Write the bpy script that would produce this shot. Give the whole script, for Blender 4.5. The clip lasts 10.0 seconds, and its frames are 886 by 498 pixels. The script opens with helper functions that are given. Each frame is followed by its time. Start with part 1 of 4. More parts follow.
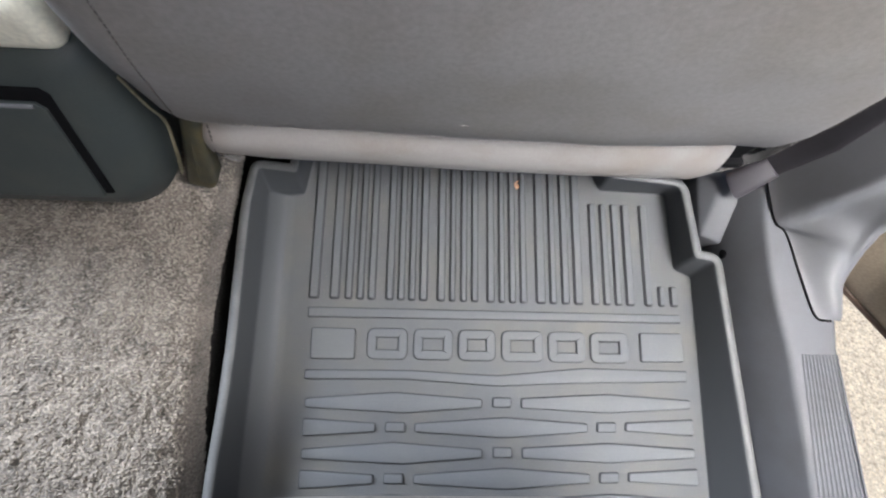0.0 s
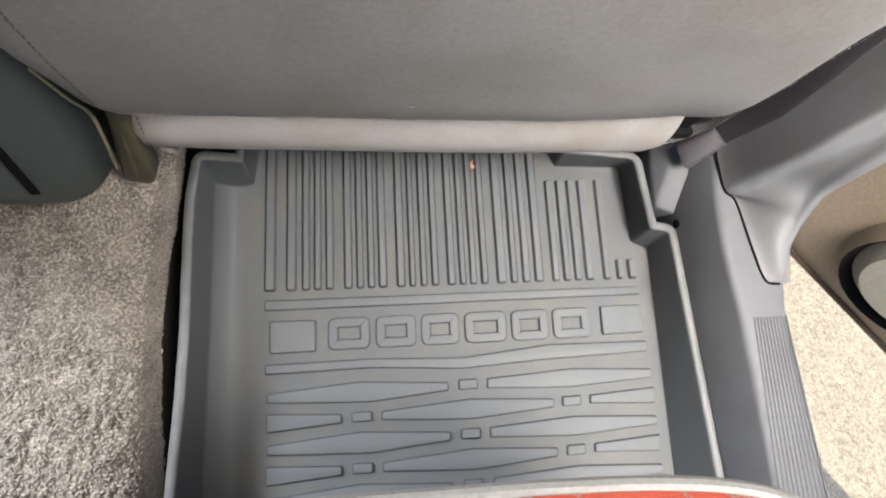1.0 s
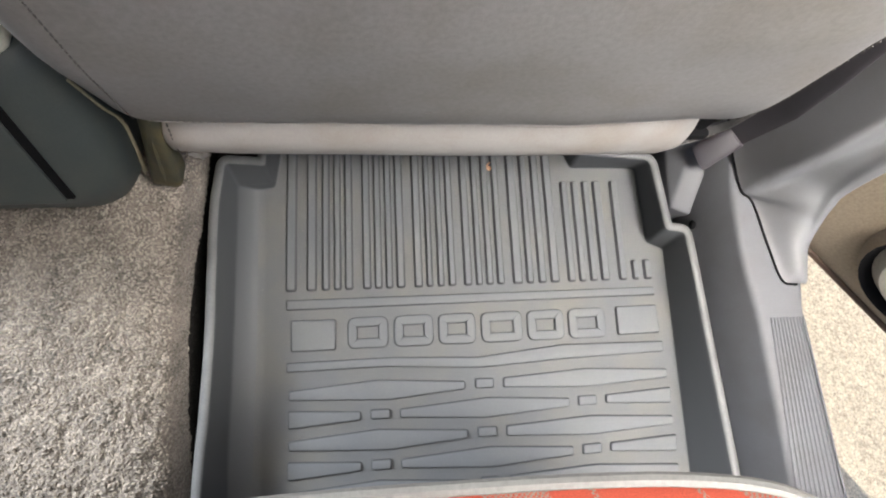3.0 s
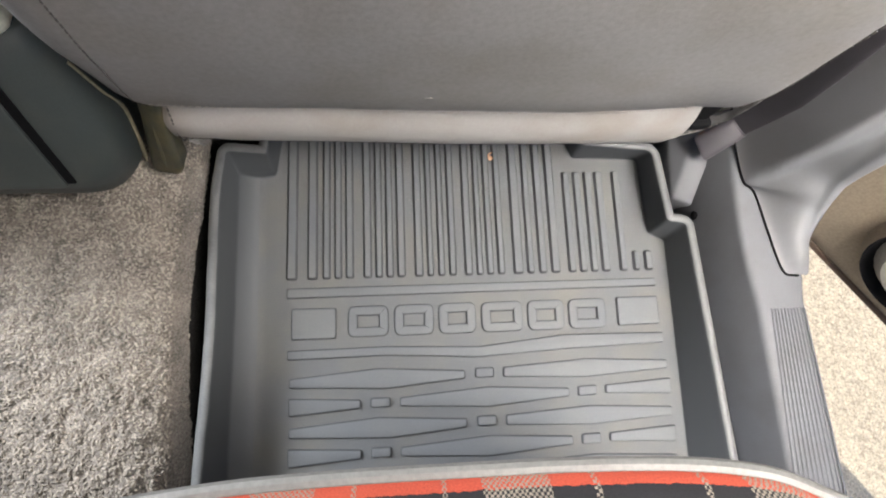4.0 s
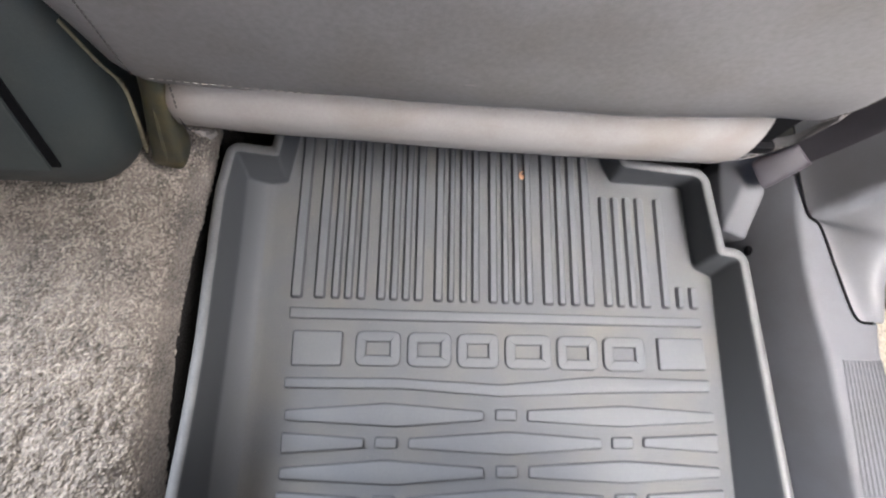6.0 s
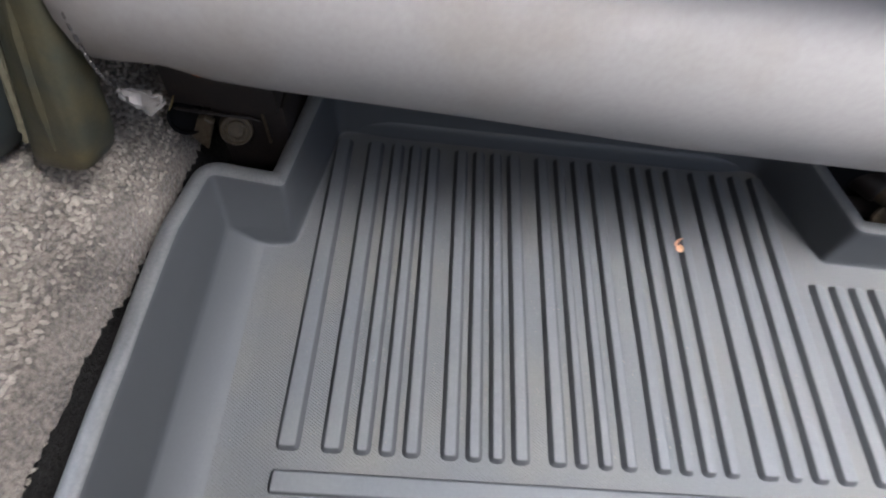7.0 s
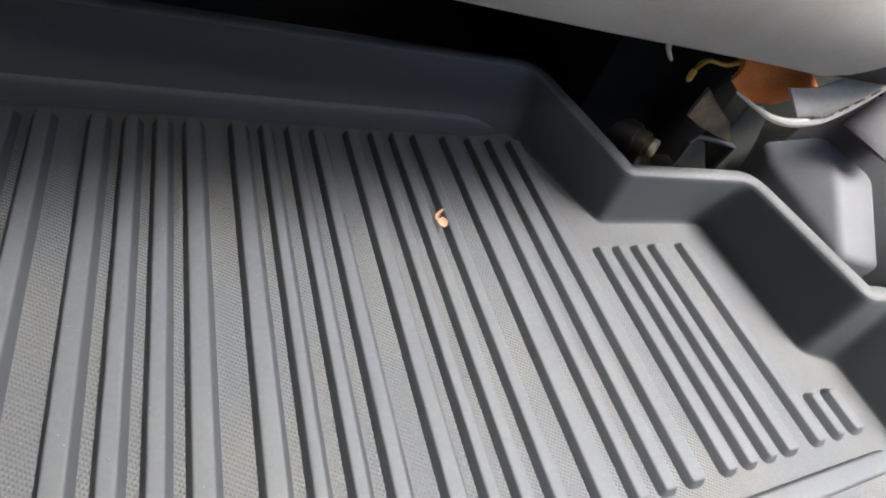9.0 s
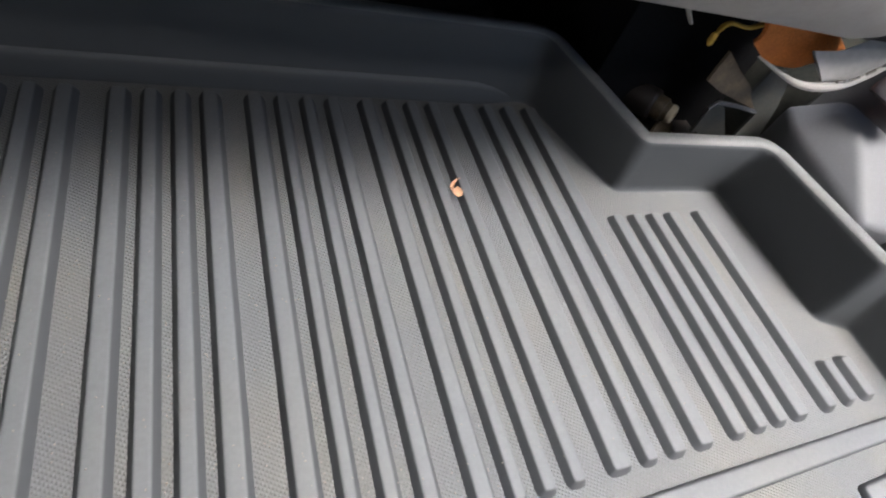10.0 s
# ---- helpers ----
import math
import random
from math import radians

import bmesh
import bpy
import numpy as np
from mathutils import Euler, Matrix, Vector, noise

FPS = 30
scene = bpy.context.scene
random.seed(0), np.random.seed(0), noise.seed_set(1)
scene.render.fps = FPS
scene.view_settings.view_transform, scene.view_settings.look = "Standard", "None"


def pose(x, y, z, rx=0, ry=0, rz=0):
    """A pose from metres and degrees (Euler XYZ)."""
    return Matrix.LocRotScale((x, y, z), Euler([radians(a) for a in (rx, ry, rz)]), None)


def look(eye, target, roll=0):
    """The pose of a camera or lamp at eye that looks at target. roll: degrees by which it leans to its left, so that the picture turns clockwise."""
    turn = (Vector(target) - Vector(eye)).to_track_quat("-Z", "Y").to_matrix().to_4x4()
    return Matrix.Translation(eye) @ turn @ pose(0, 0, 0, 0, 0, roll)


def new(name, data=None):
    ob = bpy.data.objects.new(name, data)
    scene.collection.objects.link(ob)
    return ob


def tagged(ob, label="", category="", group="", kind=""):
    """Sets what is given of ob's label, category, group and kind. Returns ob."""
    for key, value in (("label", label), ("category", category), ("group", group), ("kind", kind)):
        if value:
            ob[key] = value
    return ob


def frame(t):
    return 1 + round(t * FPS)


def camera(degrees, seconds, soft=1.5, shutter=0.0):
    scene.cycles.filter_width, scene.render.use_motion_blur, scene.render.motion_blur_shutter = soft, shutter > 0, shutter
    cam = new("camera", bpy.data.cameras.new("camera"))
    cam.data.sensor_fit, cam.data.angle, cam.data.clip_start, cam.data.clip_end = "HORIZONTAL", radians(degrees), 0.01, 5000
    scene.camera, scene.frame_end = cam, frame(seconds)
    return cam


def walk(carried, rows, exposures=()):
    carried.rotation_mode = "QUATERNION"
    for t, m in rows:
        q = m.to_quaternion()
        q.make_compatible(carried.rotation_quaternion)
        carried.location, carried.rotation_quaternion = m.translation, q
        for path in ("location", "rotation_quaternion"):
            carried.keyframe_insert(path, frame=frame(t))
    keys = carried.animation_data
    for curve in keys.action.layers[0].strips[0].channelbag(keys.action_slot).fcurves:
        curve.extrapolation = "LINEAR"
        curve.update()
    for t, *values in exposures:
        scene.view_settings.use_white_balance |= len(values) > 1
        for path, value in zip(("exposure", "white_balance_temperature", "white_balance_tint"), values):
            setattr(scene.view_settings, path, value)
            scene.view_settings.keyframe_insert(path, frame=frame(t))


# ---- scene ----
EXPOSURES = [(0.0, 0.62, 6300, 11), (0.7, 0.80, 6750, 10), (5.2, 0.76, 6750, 11), (6.3, 0.92, 6300, 15), (7.0, 1.05, 6100, 13), (7.5, 1.42, 6250, 12), (8.0, 1.68, 6150, 8), (8.5, 1.62, 6300, 9), (9.0, 1.25, 6420, 10), (10.0, 1.14, 6500, 11)]
# path begin
cam = camera(81.38, 10.0, soft=2.0, shutter=0.3)
PATH = [
    (0, (-0.0865, -0.0592, 0.5204), (-0.0307, 0.1702, -0.4513), 15.03),
    (0.5, (-0.0772, -0.0580, 0.5079), (0.0367, 0.1439, -0.4649), 27.79),
    (1, (-0.0780, -0.0546, 0.5140), (0.0429, 0.1371, -0.4600), 29.94),
    (1.5, (-0.0818, -0.0566, 0.5192), (0.0306, 0.1344, -0.4559), 28.25),
    (2, (-0.0827, -0.0534, 0.5222), (0.0222, 0.1376, -0.4537), 26.57),
    (2.5, (-0.0816, -0.0544, 0.5225), (0.0153, 0.1386, -0.4539), 24.45),
    (4, (-0.0805, -0.0606, 0.5211), (0.0090, 0.1228, -0.4578), 24.15),
    (4.5, (-0.0824, -0.0684, 0.5169), (0.0071, 0.1000, -0.4648), 26.62),
    (5, (-0.0816, -0.0711, 0.5187), (0.0056, 0.0864, -0.4650), 28.34),
    (5.2, (-0.0837, -0.0752, 0.5197), (0.0049, 0.0841, -0.4635), 28.67),
    (6.3, (-0.0948, -0.0557, 0.4066), (-0.0332, 0.2821, -0.5326), 12.86),
    (6.5, (-0.1063, -0.0470, 0.3532), (-0.0541, 0.3545, -0.5611), 10.44),
    (6.7, (-0.1091, -0.0341, 0.3053), (-0.0721, 0.4153, -0.5872), 8.10),
    (7, (-0.1311, -0.0262, 0.2577), (-0.0888, 0.4736, -0.6074), 8.85),
    (7.3, (-0.1382, -0.0278, 0.2235), (-0.0926, 0.5263, -0.6077), 8.92),
    (7.5, (-0.1379, -0.0218, 0.2072), (-0.0808, 0.5490, -0.6119), 9.98),
    (7.7, (-0.1325, -0.0275, 0.1919), (-0.0699, 0.5968, -0.5868), 9.75),
    (8, (-0.1354, -0.0158, 0.1833), (0.0372, 0.6086, -0.5785), 16.11),
    (8.2, (-0.1164, -0.0049, 0.1778), (0.1237, 0.5994, -0.5819), 19.82),
    (8.5, (-0.0834, 0.0055, 0.1628), (0.2618, 0.5850, -0.5755), 23.81),
    (9, (-0.0729, -0.0004, 0.1601), (0.3434, 0.5526, -0.5617), 25.98),
    (9.5, (-0.0727, -0.0021, 0.1615), (0.3638, 0.5208, -0.5706), 26.94),
    (10, (-0.0740, -0.0009, 0.1631), (0.3123, 0.5080, -0.6062), 25.97),
]
walk(cam, [(t, look(e, g, r)) for t, e, g, r in PATH], EXPOSURES)
# path end

# ---------------------------------------------------------------- world and light
world = bpy.data.worlds.new("daylight")
scene.world = world
world.use_nodes = True
wn, wl = world.node_tree.nodes, world.node_tree.links
sky = wn.new("ShaderNodeTexSky")
sky.sky_type = "NISHITA"
sky.sun_disc = False
SUN_DIR = Vector((0.03, 0.15, 0.985)).normalized()   # towards the sun
sky.sun_elevation = math.asin(SUN_DIR.z)
sky.sun_rotation = math.atan2(SUN_DIR.x, SUN_DIR.y)
wl.new(sky.outputs[0], wn["Background"].inputs[0])
wn["Background"].inputs[1].default_value = 0.15

sun = new("sun", bpy.data.lights.new("sun", "SUN"))
sun.data.energy = 2.5
sun.data.angle = radians(0.5)
sun.data.color = (1.0, 0.95, 0.87)
sun.matrix_world = look(SUN_DIR * 5, (0, 0, 0))


def area_lamp(name, centre, target, size, watts, spread=180, colour=(1.0, 0.955, 0.905)):
    """An area lamp that stands in for sky light through an opening."""
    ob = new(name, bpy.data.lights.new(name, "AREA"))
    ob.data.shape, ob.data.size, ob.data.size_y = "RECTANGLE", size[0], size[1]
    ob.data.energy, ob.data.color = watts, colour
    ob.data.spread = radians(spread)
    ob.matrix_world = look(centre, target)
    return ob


area_lamp("door_opening_light", (0.370, -0.19, 0.88), (0.14, 0.02, 0.0), (0.22, 0.42), 1.8, 66)
area_lamp("door_side_light", (0.366, -0.20, 0.68), (-0.30, -0.14, 0.20), (0.54, 0.84), 0.7)
# added fill lamps overhead, left and rear; the openings they stand in are unseen
area_lamp("overhead_fill_light", (0.20, 0.060, 1.155), (0.04, -0.06, 0.0), (0.28, 0.30), 2.6, 130)
area_lamp("left_fill_light", (-1.045, 0.42, 0.86), (-0.25, -0.15, 0.05), (0.5, 0.4), 2.9, 60, (0.88, 0.93, 1.0))
area_lamp("rear_fill_light", (0.02, -0.90, 1.095), (0.03, 0.1, 0.18), (0.5, 0.12), 1.0, 120)


# ---------------------------------------------------------------- materials
def material(name, base, rough=0.6, metal=0.0, spots=None, spot_amount=0.3, spot_scale=20.0,
             grain_scale=400.0, grain=0.15, bump=0.2, bump_scale=900.0, depth=0.0005, sheen=0.0):
    """A surface with two scales of colour variation and a fine relief."""
    m = bpy.data.materials.new(name)
    m.use_nodes = True
    nt = m.node_tree
    b = nt.nodes["Principled BSDF"]
    co = nt.nodes.new("ShaderNodeTexCoord")
    geo = nt.nodes.new("ShaderNodeNewGeometry")
    big = nt.nodes.new("ShaderNodeTexNoise")
    big.inputs["Scale"].default_value, big.inputs["Detail"].default_value = spot_scale, 5.0
    fine = nt.nodes.new("ShaderNodeTexNoise")
    fine.inputs["Scale"].default_value, fine.inputs["Detail"].default_value = grain_scale, 3.0
    for n in (big, fine):
        nt.links.new(geo.outputs["Position"], n.inputs["Vector"])
    ramp = nt.nodes.new("ShaderNodeMapRange")
    ramp.inputs["From Min"].default_value, ramp.inputs["From Max"].default_value = 0.42, 0.72
    ramp.inputs["To Min"].default_value, ramp.inputs["To Max"].default_value = 0.0, spot_amount
    nt.links.new(big.outputs["Fac"], ramp.inputs["Value"])
    mix = nt.nodes.new("ShaderNodeMix")
    mix.data_type = "RGBA"
    mix.inputs[6].default_value = (*base, 1)
    mix.inputs[7].default_value = (*(spots or [c * 0.7 for c in base]), 1)
    nt.links.new(ramp.outputs[0], mix.inputs[0])
    val = nt.nodes.new("ShaderNodeMapRange")
    val.inputs["From Min"].default_value, val.inputs["From Max"].default_value = 0.25, 0.75
    val.inputs["To Min"].default_value, val.inputs["To Max"].default_value = 1 - grain, 1 + grain
    nt.links.new(fine.outputs["Fac"], val.inputs["Value"])
    mul = nt.nodes.new("ShaderNodeVectorMath")
    mul.operation = "SCALE"
    nt.links.new(mix.outputs[2], mul.inputs[0])
    nt.links.new(val.outputs[0], mul.inputs["Scale"])
    nt.links.new(mul.outputs[0], b.inputs["Base Color"])
    b.inputs["Roughness"].default_value, b.inputs["Metallic"].default_value = rough, metal
    if sheen:
        b.inputs["Sheen Weight"].default_value = sheen
    rel = nt.nodes.new("ShaderNodeTexNoise")
    rel.inputs["Scale"].default_value, rel.inputs["Detail"].default_value = bump_scale, 2.0
    nt.links.new(geo.outputs["Position"], rel.inputs["Vector"])
    bp = nt.nodes.new("ShaderNodeBump")
    bp.inputs["Strength"].default_value, bp.inputs["Distance"].default_value = bump, depth
    nt.links.new(rel.outputs["Fac"], bp.inputs["Height"])
    nt.links.new(bp.outputs[0], b.inputs["Normal"])
    return m


def add_weave(m, period=0.0012, strength=0.9, depth=0.0005):
    """A moulded diagonal weave, laid over the relief that the material has."""
    nt = m.node_tree
    geo = nt.nodes.new("ShaderNodeNewGeometry")
    heights = []
    for turn in (33, -57):
        mp = nt.nodes.new("ShaderNodeMapping")
        mp.inputs["Rotation"].default_value = (0, 0, radians(turn))
        nt.links.new(geo.outputs["Position"], mp.inputs["Vector"])
        wv = nt.nodes.new("ShaderNodeTexWave")
        wv.wave_profile = "SIN"
        wv.inputs["Scale"].default_value = 2 * math.pi / (20 * period)
        nt.links.new(mp.outputs[0], wv.inputs["Vector"])
        heights.append(wv.outputs["Fac"])
    top = nt.nodes.new("ShaderNodeMath")
    top.operation = "MULTIPLY"
    nt.links.new(heights[0], top.inputs[0])
    nt.links.new(heights[1], top.inputs[1])
    old = [n for n in nt.nodes if n.type == "BUMP"][0]
    bp = nt.nodes.new("ShaderNodeBump")
    bp.inputs["Strength"].default_value, bp.inputs["Distance"].default_value = strength, depth
    nt.links.new(top.outputs[0], bp.inputs["Height"])
    nt.links.new(bp.outputs[0], old.inputs["Normal"])


def shade_steep_faces(m, steep_colour):
    """Paints the shade of walls and rib sides into the colour: steep faces turn darker."""
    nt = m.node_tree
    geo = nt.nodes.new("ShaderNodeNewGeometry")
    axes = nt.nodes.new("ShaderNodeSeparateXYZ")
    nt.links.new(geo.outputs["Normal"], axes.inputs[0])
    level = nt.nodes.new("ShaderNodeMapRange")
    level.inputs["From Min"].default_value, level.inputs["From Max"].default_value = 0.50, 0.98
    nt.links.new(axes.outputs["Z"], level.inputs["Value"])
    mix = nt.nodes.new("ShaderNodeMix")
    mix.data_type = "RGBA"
    mix.inputs[6].default_value = (*steep_colour, 1)
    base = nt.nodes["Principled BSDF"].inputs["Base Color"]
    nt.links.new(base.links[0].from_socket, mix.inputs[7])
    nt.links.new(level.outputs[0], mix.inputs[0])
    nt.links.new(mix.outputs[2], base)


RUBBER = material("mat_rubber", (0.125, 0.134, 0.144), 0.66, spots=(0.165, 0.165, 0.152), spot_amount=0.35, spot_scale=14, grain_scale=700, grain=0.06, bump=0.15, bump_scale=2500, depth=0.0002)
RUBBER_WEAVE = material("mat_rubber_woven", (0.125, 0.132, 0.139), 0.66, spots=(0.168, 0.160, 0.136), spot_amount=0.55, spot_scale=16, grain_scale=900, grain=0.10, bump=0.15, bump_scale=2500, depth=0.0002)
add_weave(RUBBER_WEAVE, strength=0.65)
# shade on the mat's steep faces is put into the rubber's colour
shade_steep_faces(RUBBER, (0.066, 0.071, 0.078))
shade_steep_faces(RUBBER_WEAVE, (0.066, 0.071, 0.078))
# lip tops: scuffed, and the overhead light they catch put into a paler colour
RUBBER_LIP = material("mat_rubber_pale_lip", (0.15, 0.154, 0.156), 0.5, spots=(0.11, 0.115, 0.12), spot_amount=0.8, spot_scale=45, grain_scale=700, grain=0.12, bump=0.3, bump_scale=1800, depth=0.0003)
VINYL = material("seat_vinyl", (0.208, 0.202, 0.204), 0.52, spots=(0.165, 0.152, 0.138), spot_amount=0.6, spot_scale=19, grain_scale=330, grain=0.10, bump=0.28, bump_scale=900, depth=0.0004)
VINYL_LIGHT = material("seat_vinyl_pale", (0.345, 0.33, 0.32), 0.48, spots=(0.275, 0.238, 0.205), spot_amount=0.7, spot_scale=24, grain_scale=500, grain=0.05, bump=0.20, bump_scale=1100, depth=0.0003)
THREAD_PALE = material("pale_thread", (0.6, 0.58, 0.54), 0.8)
THREAD_DULL = material("hem_thread", (0.36, 0.34, 0.315), 0.95)
THREAD = material("stitch_thread", (0.10, 0.092, 0.088), 0.8)
TRIM = material("trim_plastic", (0.114, 0.118, 0.130), 0.62, spots=(0.08, 0.078, 0.076), spot_amount=0.35, spot_scale=30, grain_scale=900, grain=0.05, bump=0.3, bump_scale=1800, depth=0.0002)
TRIM_PALE = material("pillar_plastic", (0.172, 0.176, 0.190), 0.55, spots=(0.13, 0.125, 0.118), spot_amount=0.35, spot_scale=25, grain_scale=900, grain=0.04, bump=0.3, bump_scale=1800, depth=0.0002)
CONSOLE = material("console_plastic", (0.044, 0.054, 0.054), 0.55, spots=(0.066, 0.072, 0.064), spot_amount=0.4, spot_scale=40, grain_scale=900, grain=0.1, bump=0.4, bump_scale=1500, depth=0.0002)
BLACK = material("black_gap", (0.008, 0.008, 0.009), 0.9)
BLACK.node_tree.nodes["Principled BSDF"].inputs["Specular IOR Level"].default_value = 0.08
OLIVE = material("hinge_cover_plastic", (0.05, 0.052, 0.036), 0.5, spots=(0.13, 0.10, 0.04), spot_amount=0.7, spot_scale=55, grain_scale=800, grain=0.12)
SLEEVE = material("belt_sleeve", (0.052, 0.048, 0.056), 0.6, spots=(0.036, 0.032, 0.036), spot_amount=0.4, spot_scale=60, grain_scale=900, grain=0.08)
CARPET = material("carpet_pile", (0.19, 0.178, 0.168), 1.0, spots=(0.09, 0.083, 0.078), spot_amount=0.6, spot_scale=60, grain_scale=420, grain=0.5, bump=1.0, bump_scale=420, depth=0.003, sheen=0.2)
TUFT = material("carpet_tuft", (0.30, 0.28, 0.265), 1.0, grain_scale=300, grain=0.3, bump=0.6, bump_scale=900, depth=0.001)


def mottle(m, island, dark, light):
    """Light and dark yarns mixed together, soiled in patches."""
    nt = m.node_tree
    geo = nt.nodes.new("ShaderNodeNewGeometry")
    total = None
    for source, scale, weight in ((None, 0, island), (520, 3, 0.55), (38, 3, 0.45)):
        if source is None:
            value = geo.outputs["Random Per Island"]
        else:
            tex = nt.nodes.new("ShaderNodeTexNoise")
            tex.inputs["Scale"].default_value, tex.inputs["Detail"].default_value = source, scale
            nt.links.new(geo.outputs["Position"], tex.inputs["Vector"])
            value = tex.outputs["Fac"]
        add = nt.nodes.new("ShaderNodeMath")
        add.operation = "MULTIPLY_ADD"
        add.inputs[1].default_value, add.inputs[2].default_value = weight, 0.0
        nt.links.new(value, add.inputs[0])
        if total is not None:
            nt.links.new(total, add.inputs[2])
        total = add.outputs[0]
    ramp = nt.nodes.new("ShaderNodeMapRange")
    ramp.inputs["From Min"].default_value, ramp.inputs["From Max"].default_value = 0.36 + 0.12 * island, 0.64 + 0.90 * island
    nt.links.new(total, ramp.inputs["Value"])
    mix = nt.nodes.new("ShaderNodeMix")
    mix.data_type = "RGBA"
    mix.inputs[6].default_value, mix.inputs[7].default_value = (*dark, 1), (*light, 1)
    nt.links.new(ramp.outputs[0], mix.inputs[0])
    nt.links.new(mix.outputs[2], nt.nodes["Principled BSDF"].inputs["Base Color"])


mottle(TUFT, 0.3, (0.165, 0.146, 0.126), (0.50, 0.445, 0.38))
# base darker than the loops: shade in the gaps between them put into colour
mottle(CARPET, 0.0, (0.09, 0.08, 0.07), (0.30, 0.265, 0.23))
# sunlight on the console's top is put into this very pale colour
ARMREST = material("armrest_pale", (0.74, 0.72, 0.60), 0.5, spot_scale=20)
# near-black floor: shade under the seat and in the carpet gap put into colour
FLOOR_SHADE = material("near_black_floor", (0.022, 0.021, 0.020), 1.0, grain_scale=420, grain=0.4, bump=1.0, bump_scale=420, depth=0.003)
STEEL = material("painted_steel", (0.016, 0.012, 0.011), 0.6, metal=0.1, spots=(0.040, 0.026, 0.020), spot_amount=0.35, spot_scale=120, grain_scale=900, grain=0.2)
WASHER = material("brown_washer", (0.085, 0.066, 0.045), 0.45, metal=0.3, spots=(0.18, 0.14, 0.09), spot_amount=0.6, spot_scale=300)
BOLT = material("zinc_bolt", (0.70, 0.62, 0.46), 0.45, metal=0.15, spots=(0.45, 0.36, 0.24), spot_amount=0.5, spot_scale=250)
ORANGE = material("orange_felt", (0.55, 0.17, 0.035), 0.95, spots=(0.4, 0.12, 0.03), spot_amount=0.5, spot_scale=90, grain_scale=900, grain=0.2)
DOOR_TAN = material("door_panel_vinyl", (0.40, 0.33, 0.25), 0.55, spots=(0.33, 0.27, 0.2), spot_amount=0.4, spot_scale=12)
SPEAKER_PALE = material("speaker_cover", (0.55, 0.52, 0.46), 0.5, spot_scale=20)
GROUND = material("pale_gravel", (0.66, 0.57, 0.43), 0.95, spots=(0.40, 0.33, 0.25), spot_amount=0.8, spot_scale=110, grain_scale=260, grain=0.35, bump=1.0, bump_scale=160, depth=0.01)
LEAF = material("dry_leaf", (0.62, 0.36, 0.22), 0.8, spots=(0.4, 0.2, 0.1), spot_amount=0.6, spot_scale=300)
PIPING = material("grey_piping", (0.155, 0.155, 0.147), 0.5, spots=(0.125, 0.12, 0.113), spot_amount=0.5, spot_scale=40, bump=0.1, bump_scale=1800)
LINER = material("headliner", (0.10, 0.097, 0.093), 0.9)


# ---------------------------------------------------------------- mesh helpers
def part(name, bm, mat, parent=None, label="", angle=35):
    me = bpy.data.meshes.new(name)
    bmesh.ops.recalc_face_normals(bm, faces=bm.faces)
    bm.to_mesh(me)
    bm.free()
    me.materials.append(mat)
    me.shade_smooth()
    me.set_sharp_from_angle(angle=radians(angle))
    ob = new(name, me)
    ob.parent = parent
    if label:
        ob["label"] = label
    return ob


def thing(name, label, category, group="", kind=""):
    return tagged(new(name), label, category, group, kind)


def loft(rings, close_ends=(False, False), cyclic=True, bm=None):
    """Skins rings of equally many points."""
    bm = bm or bmesh.new()
    vs = [[bm.verts.new(p) for p in r] for r in rings]
    n = len(rings[0])
    for a, b in zip(vs, vs[1:]):
        for i in range(n if cyclic else n - 1):
            j = (i + 1) % n
            bm.faces.new((a[i], a[j], b[j], b[i]))
    if close_ends[0]:
        bm.faces.new(vs[0])
    if close_ends[1]:
        bm.faces.new(vs[-1])
    return bm


def rounded(pts, r, seg=4):
    """A closed 2D outline with its corners rounded; r: one radius or one for each corner."""
    out, n = [], len(pts)
    rs = r if isinstance(r, (list, tuple)) else [r] * n
    for i in range(n):
        p, a, b = Vector(pts[i]), Vector(pts[i - 1]), Vector(pts[(i + 1) % n])
        u, v = a - p, b - p
        k = min(rs[i], 0.45 * u.length, 0.45 * v.length)
        s, e = p + u.normalized() * k, p + v.normalized() * k
        for q in range(seg + 1):
            t = q / seg
            out.append(tuple((1 - t) ** 2 * s + 2 * t * (1 - t) * p + t * t * e))
    return out


def inset(pts, d):
    """A counter-clockwise outline moved inwards by d."""
    out, n = [], len(pts)
    for i in range(n):
        a, p, b = (Vector(pts[k % n]) for k in (i - 1, i, i + 1))
        t = ((p - a).normalized() + (b - p).normalized())
        t = t.normalized() if t.length > 1e-9 else Vector((1, 0))
        out.append((p.x - t.y * d, p.y + t.x * d))
    return out


def pad(pts, r, z0, h, bev, seg=3):
    """A moulded raised pad with soft edges on an outline in the plane."""
    o = rounded(pts, r, seg)
    rings = []
    for k in range(6):
        a = 0.5 * math.pi * k / 5
        rings.append([(x, y, z0 + h * math.sin(a)) for x, y in inset(o, bev * (1 - math.cos(a)))])
    return loft(rings, (False, True))


def chamfered(pts, r, z0, h, slope, seg=3):
    """A raised rib with a flat top and straight sloping sides, only just rounded at the edge."""
    o = rounded(pts, r, seg)
    rings = [[(x, y, z0 + h * v) for x, y in inset(o, slope * u)] for u, v in ((0.0, 0.0), (0.10, 0.12), (0.74, 0.80), (0.88, 0.93), (1.05, 0.99), (1.30, 1.0))]
    return loft(rings, (False, True))


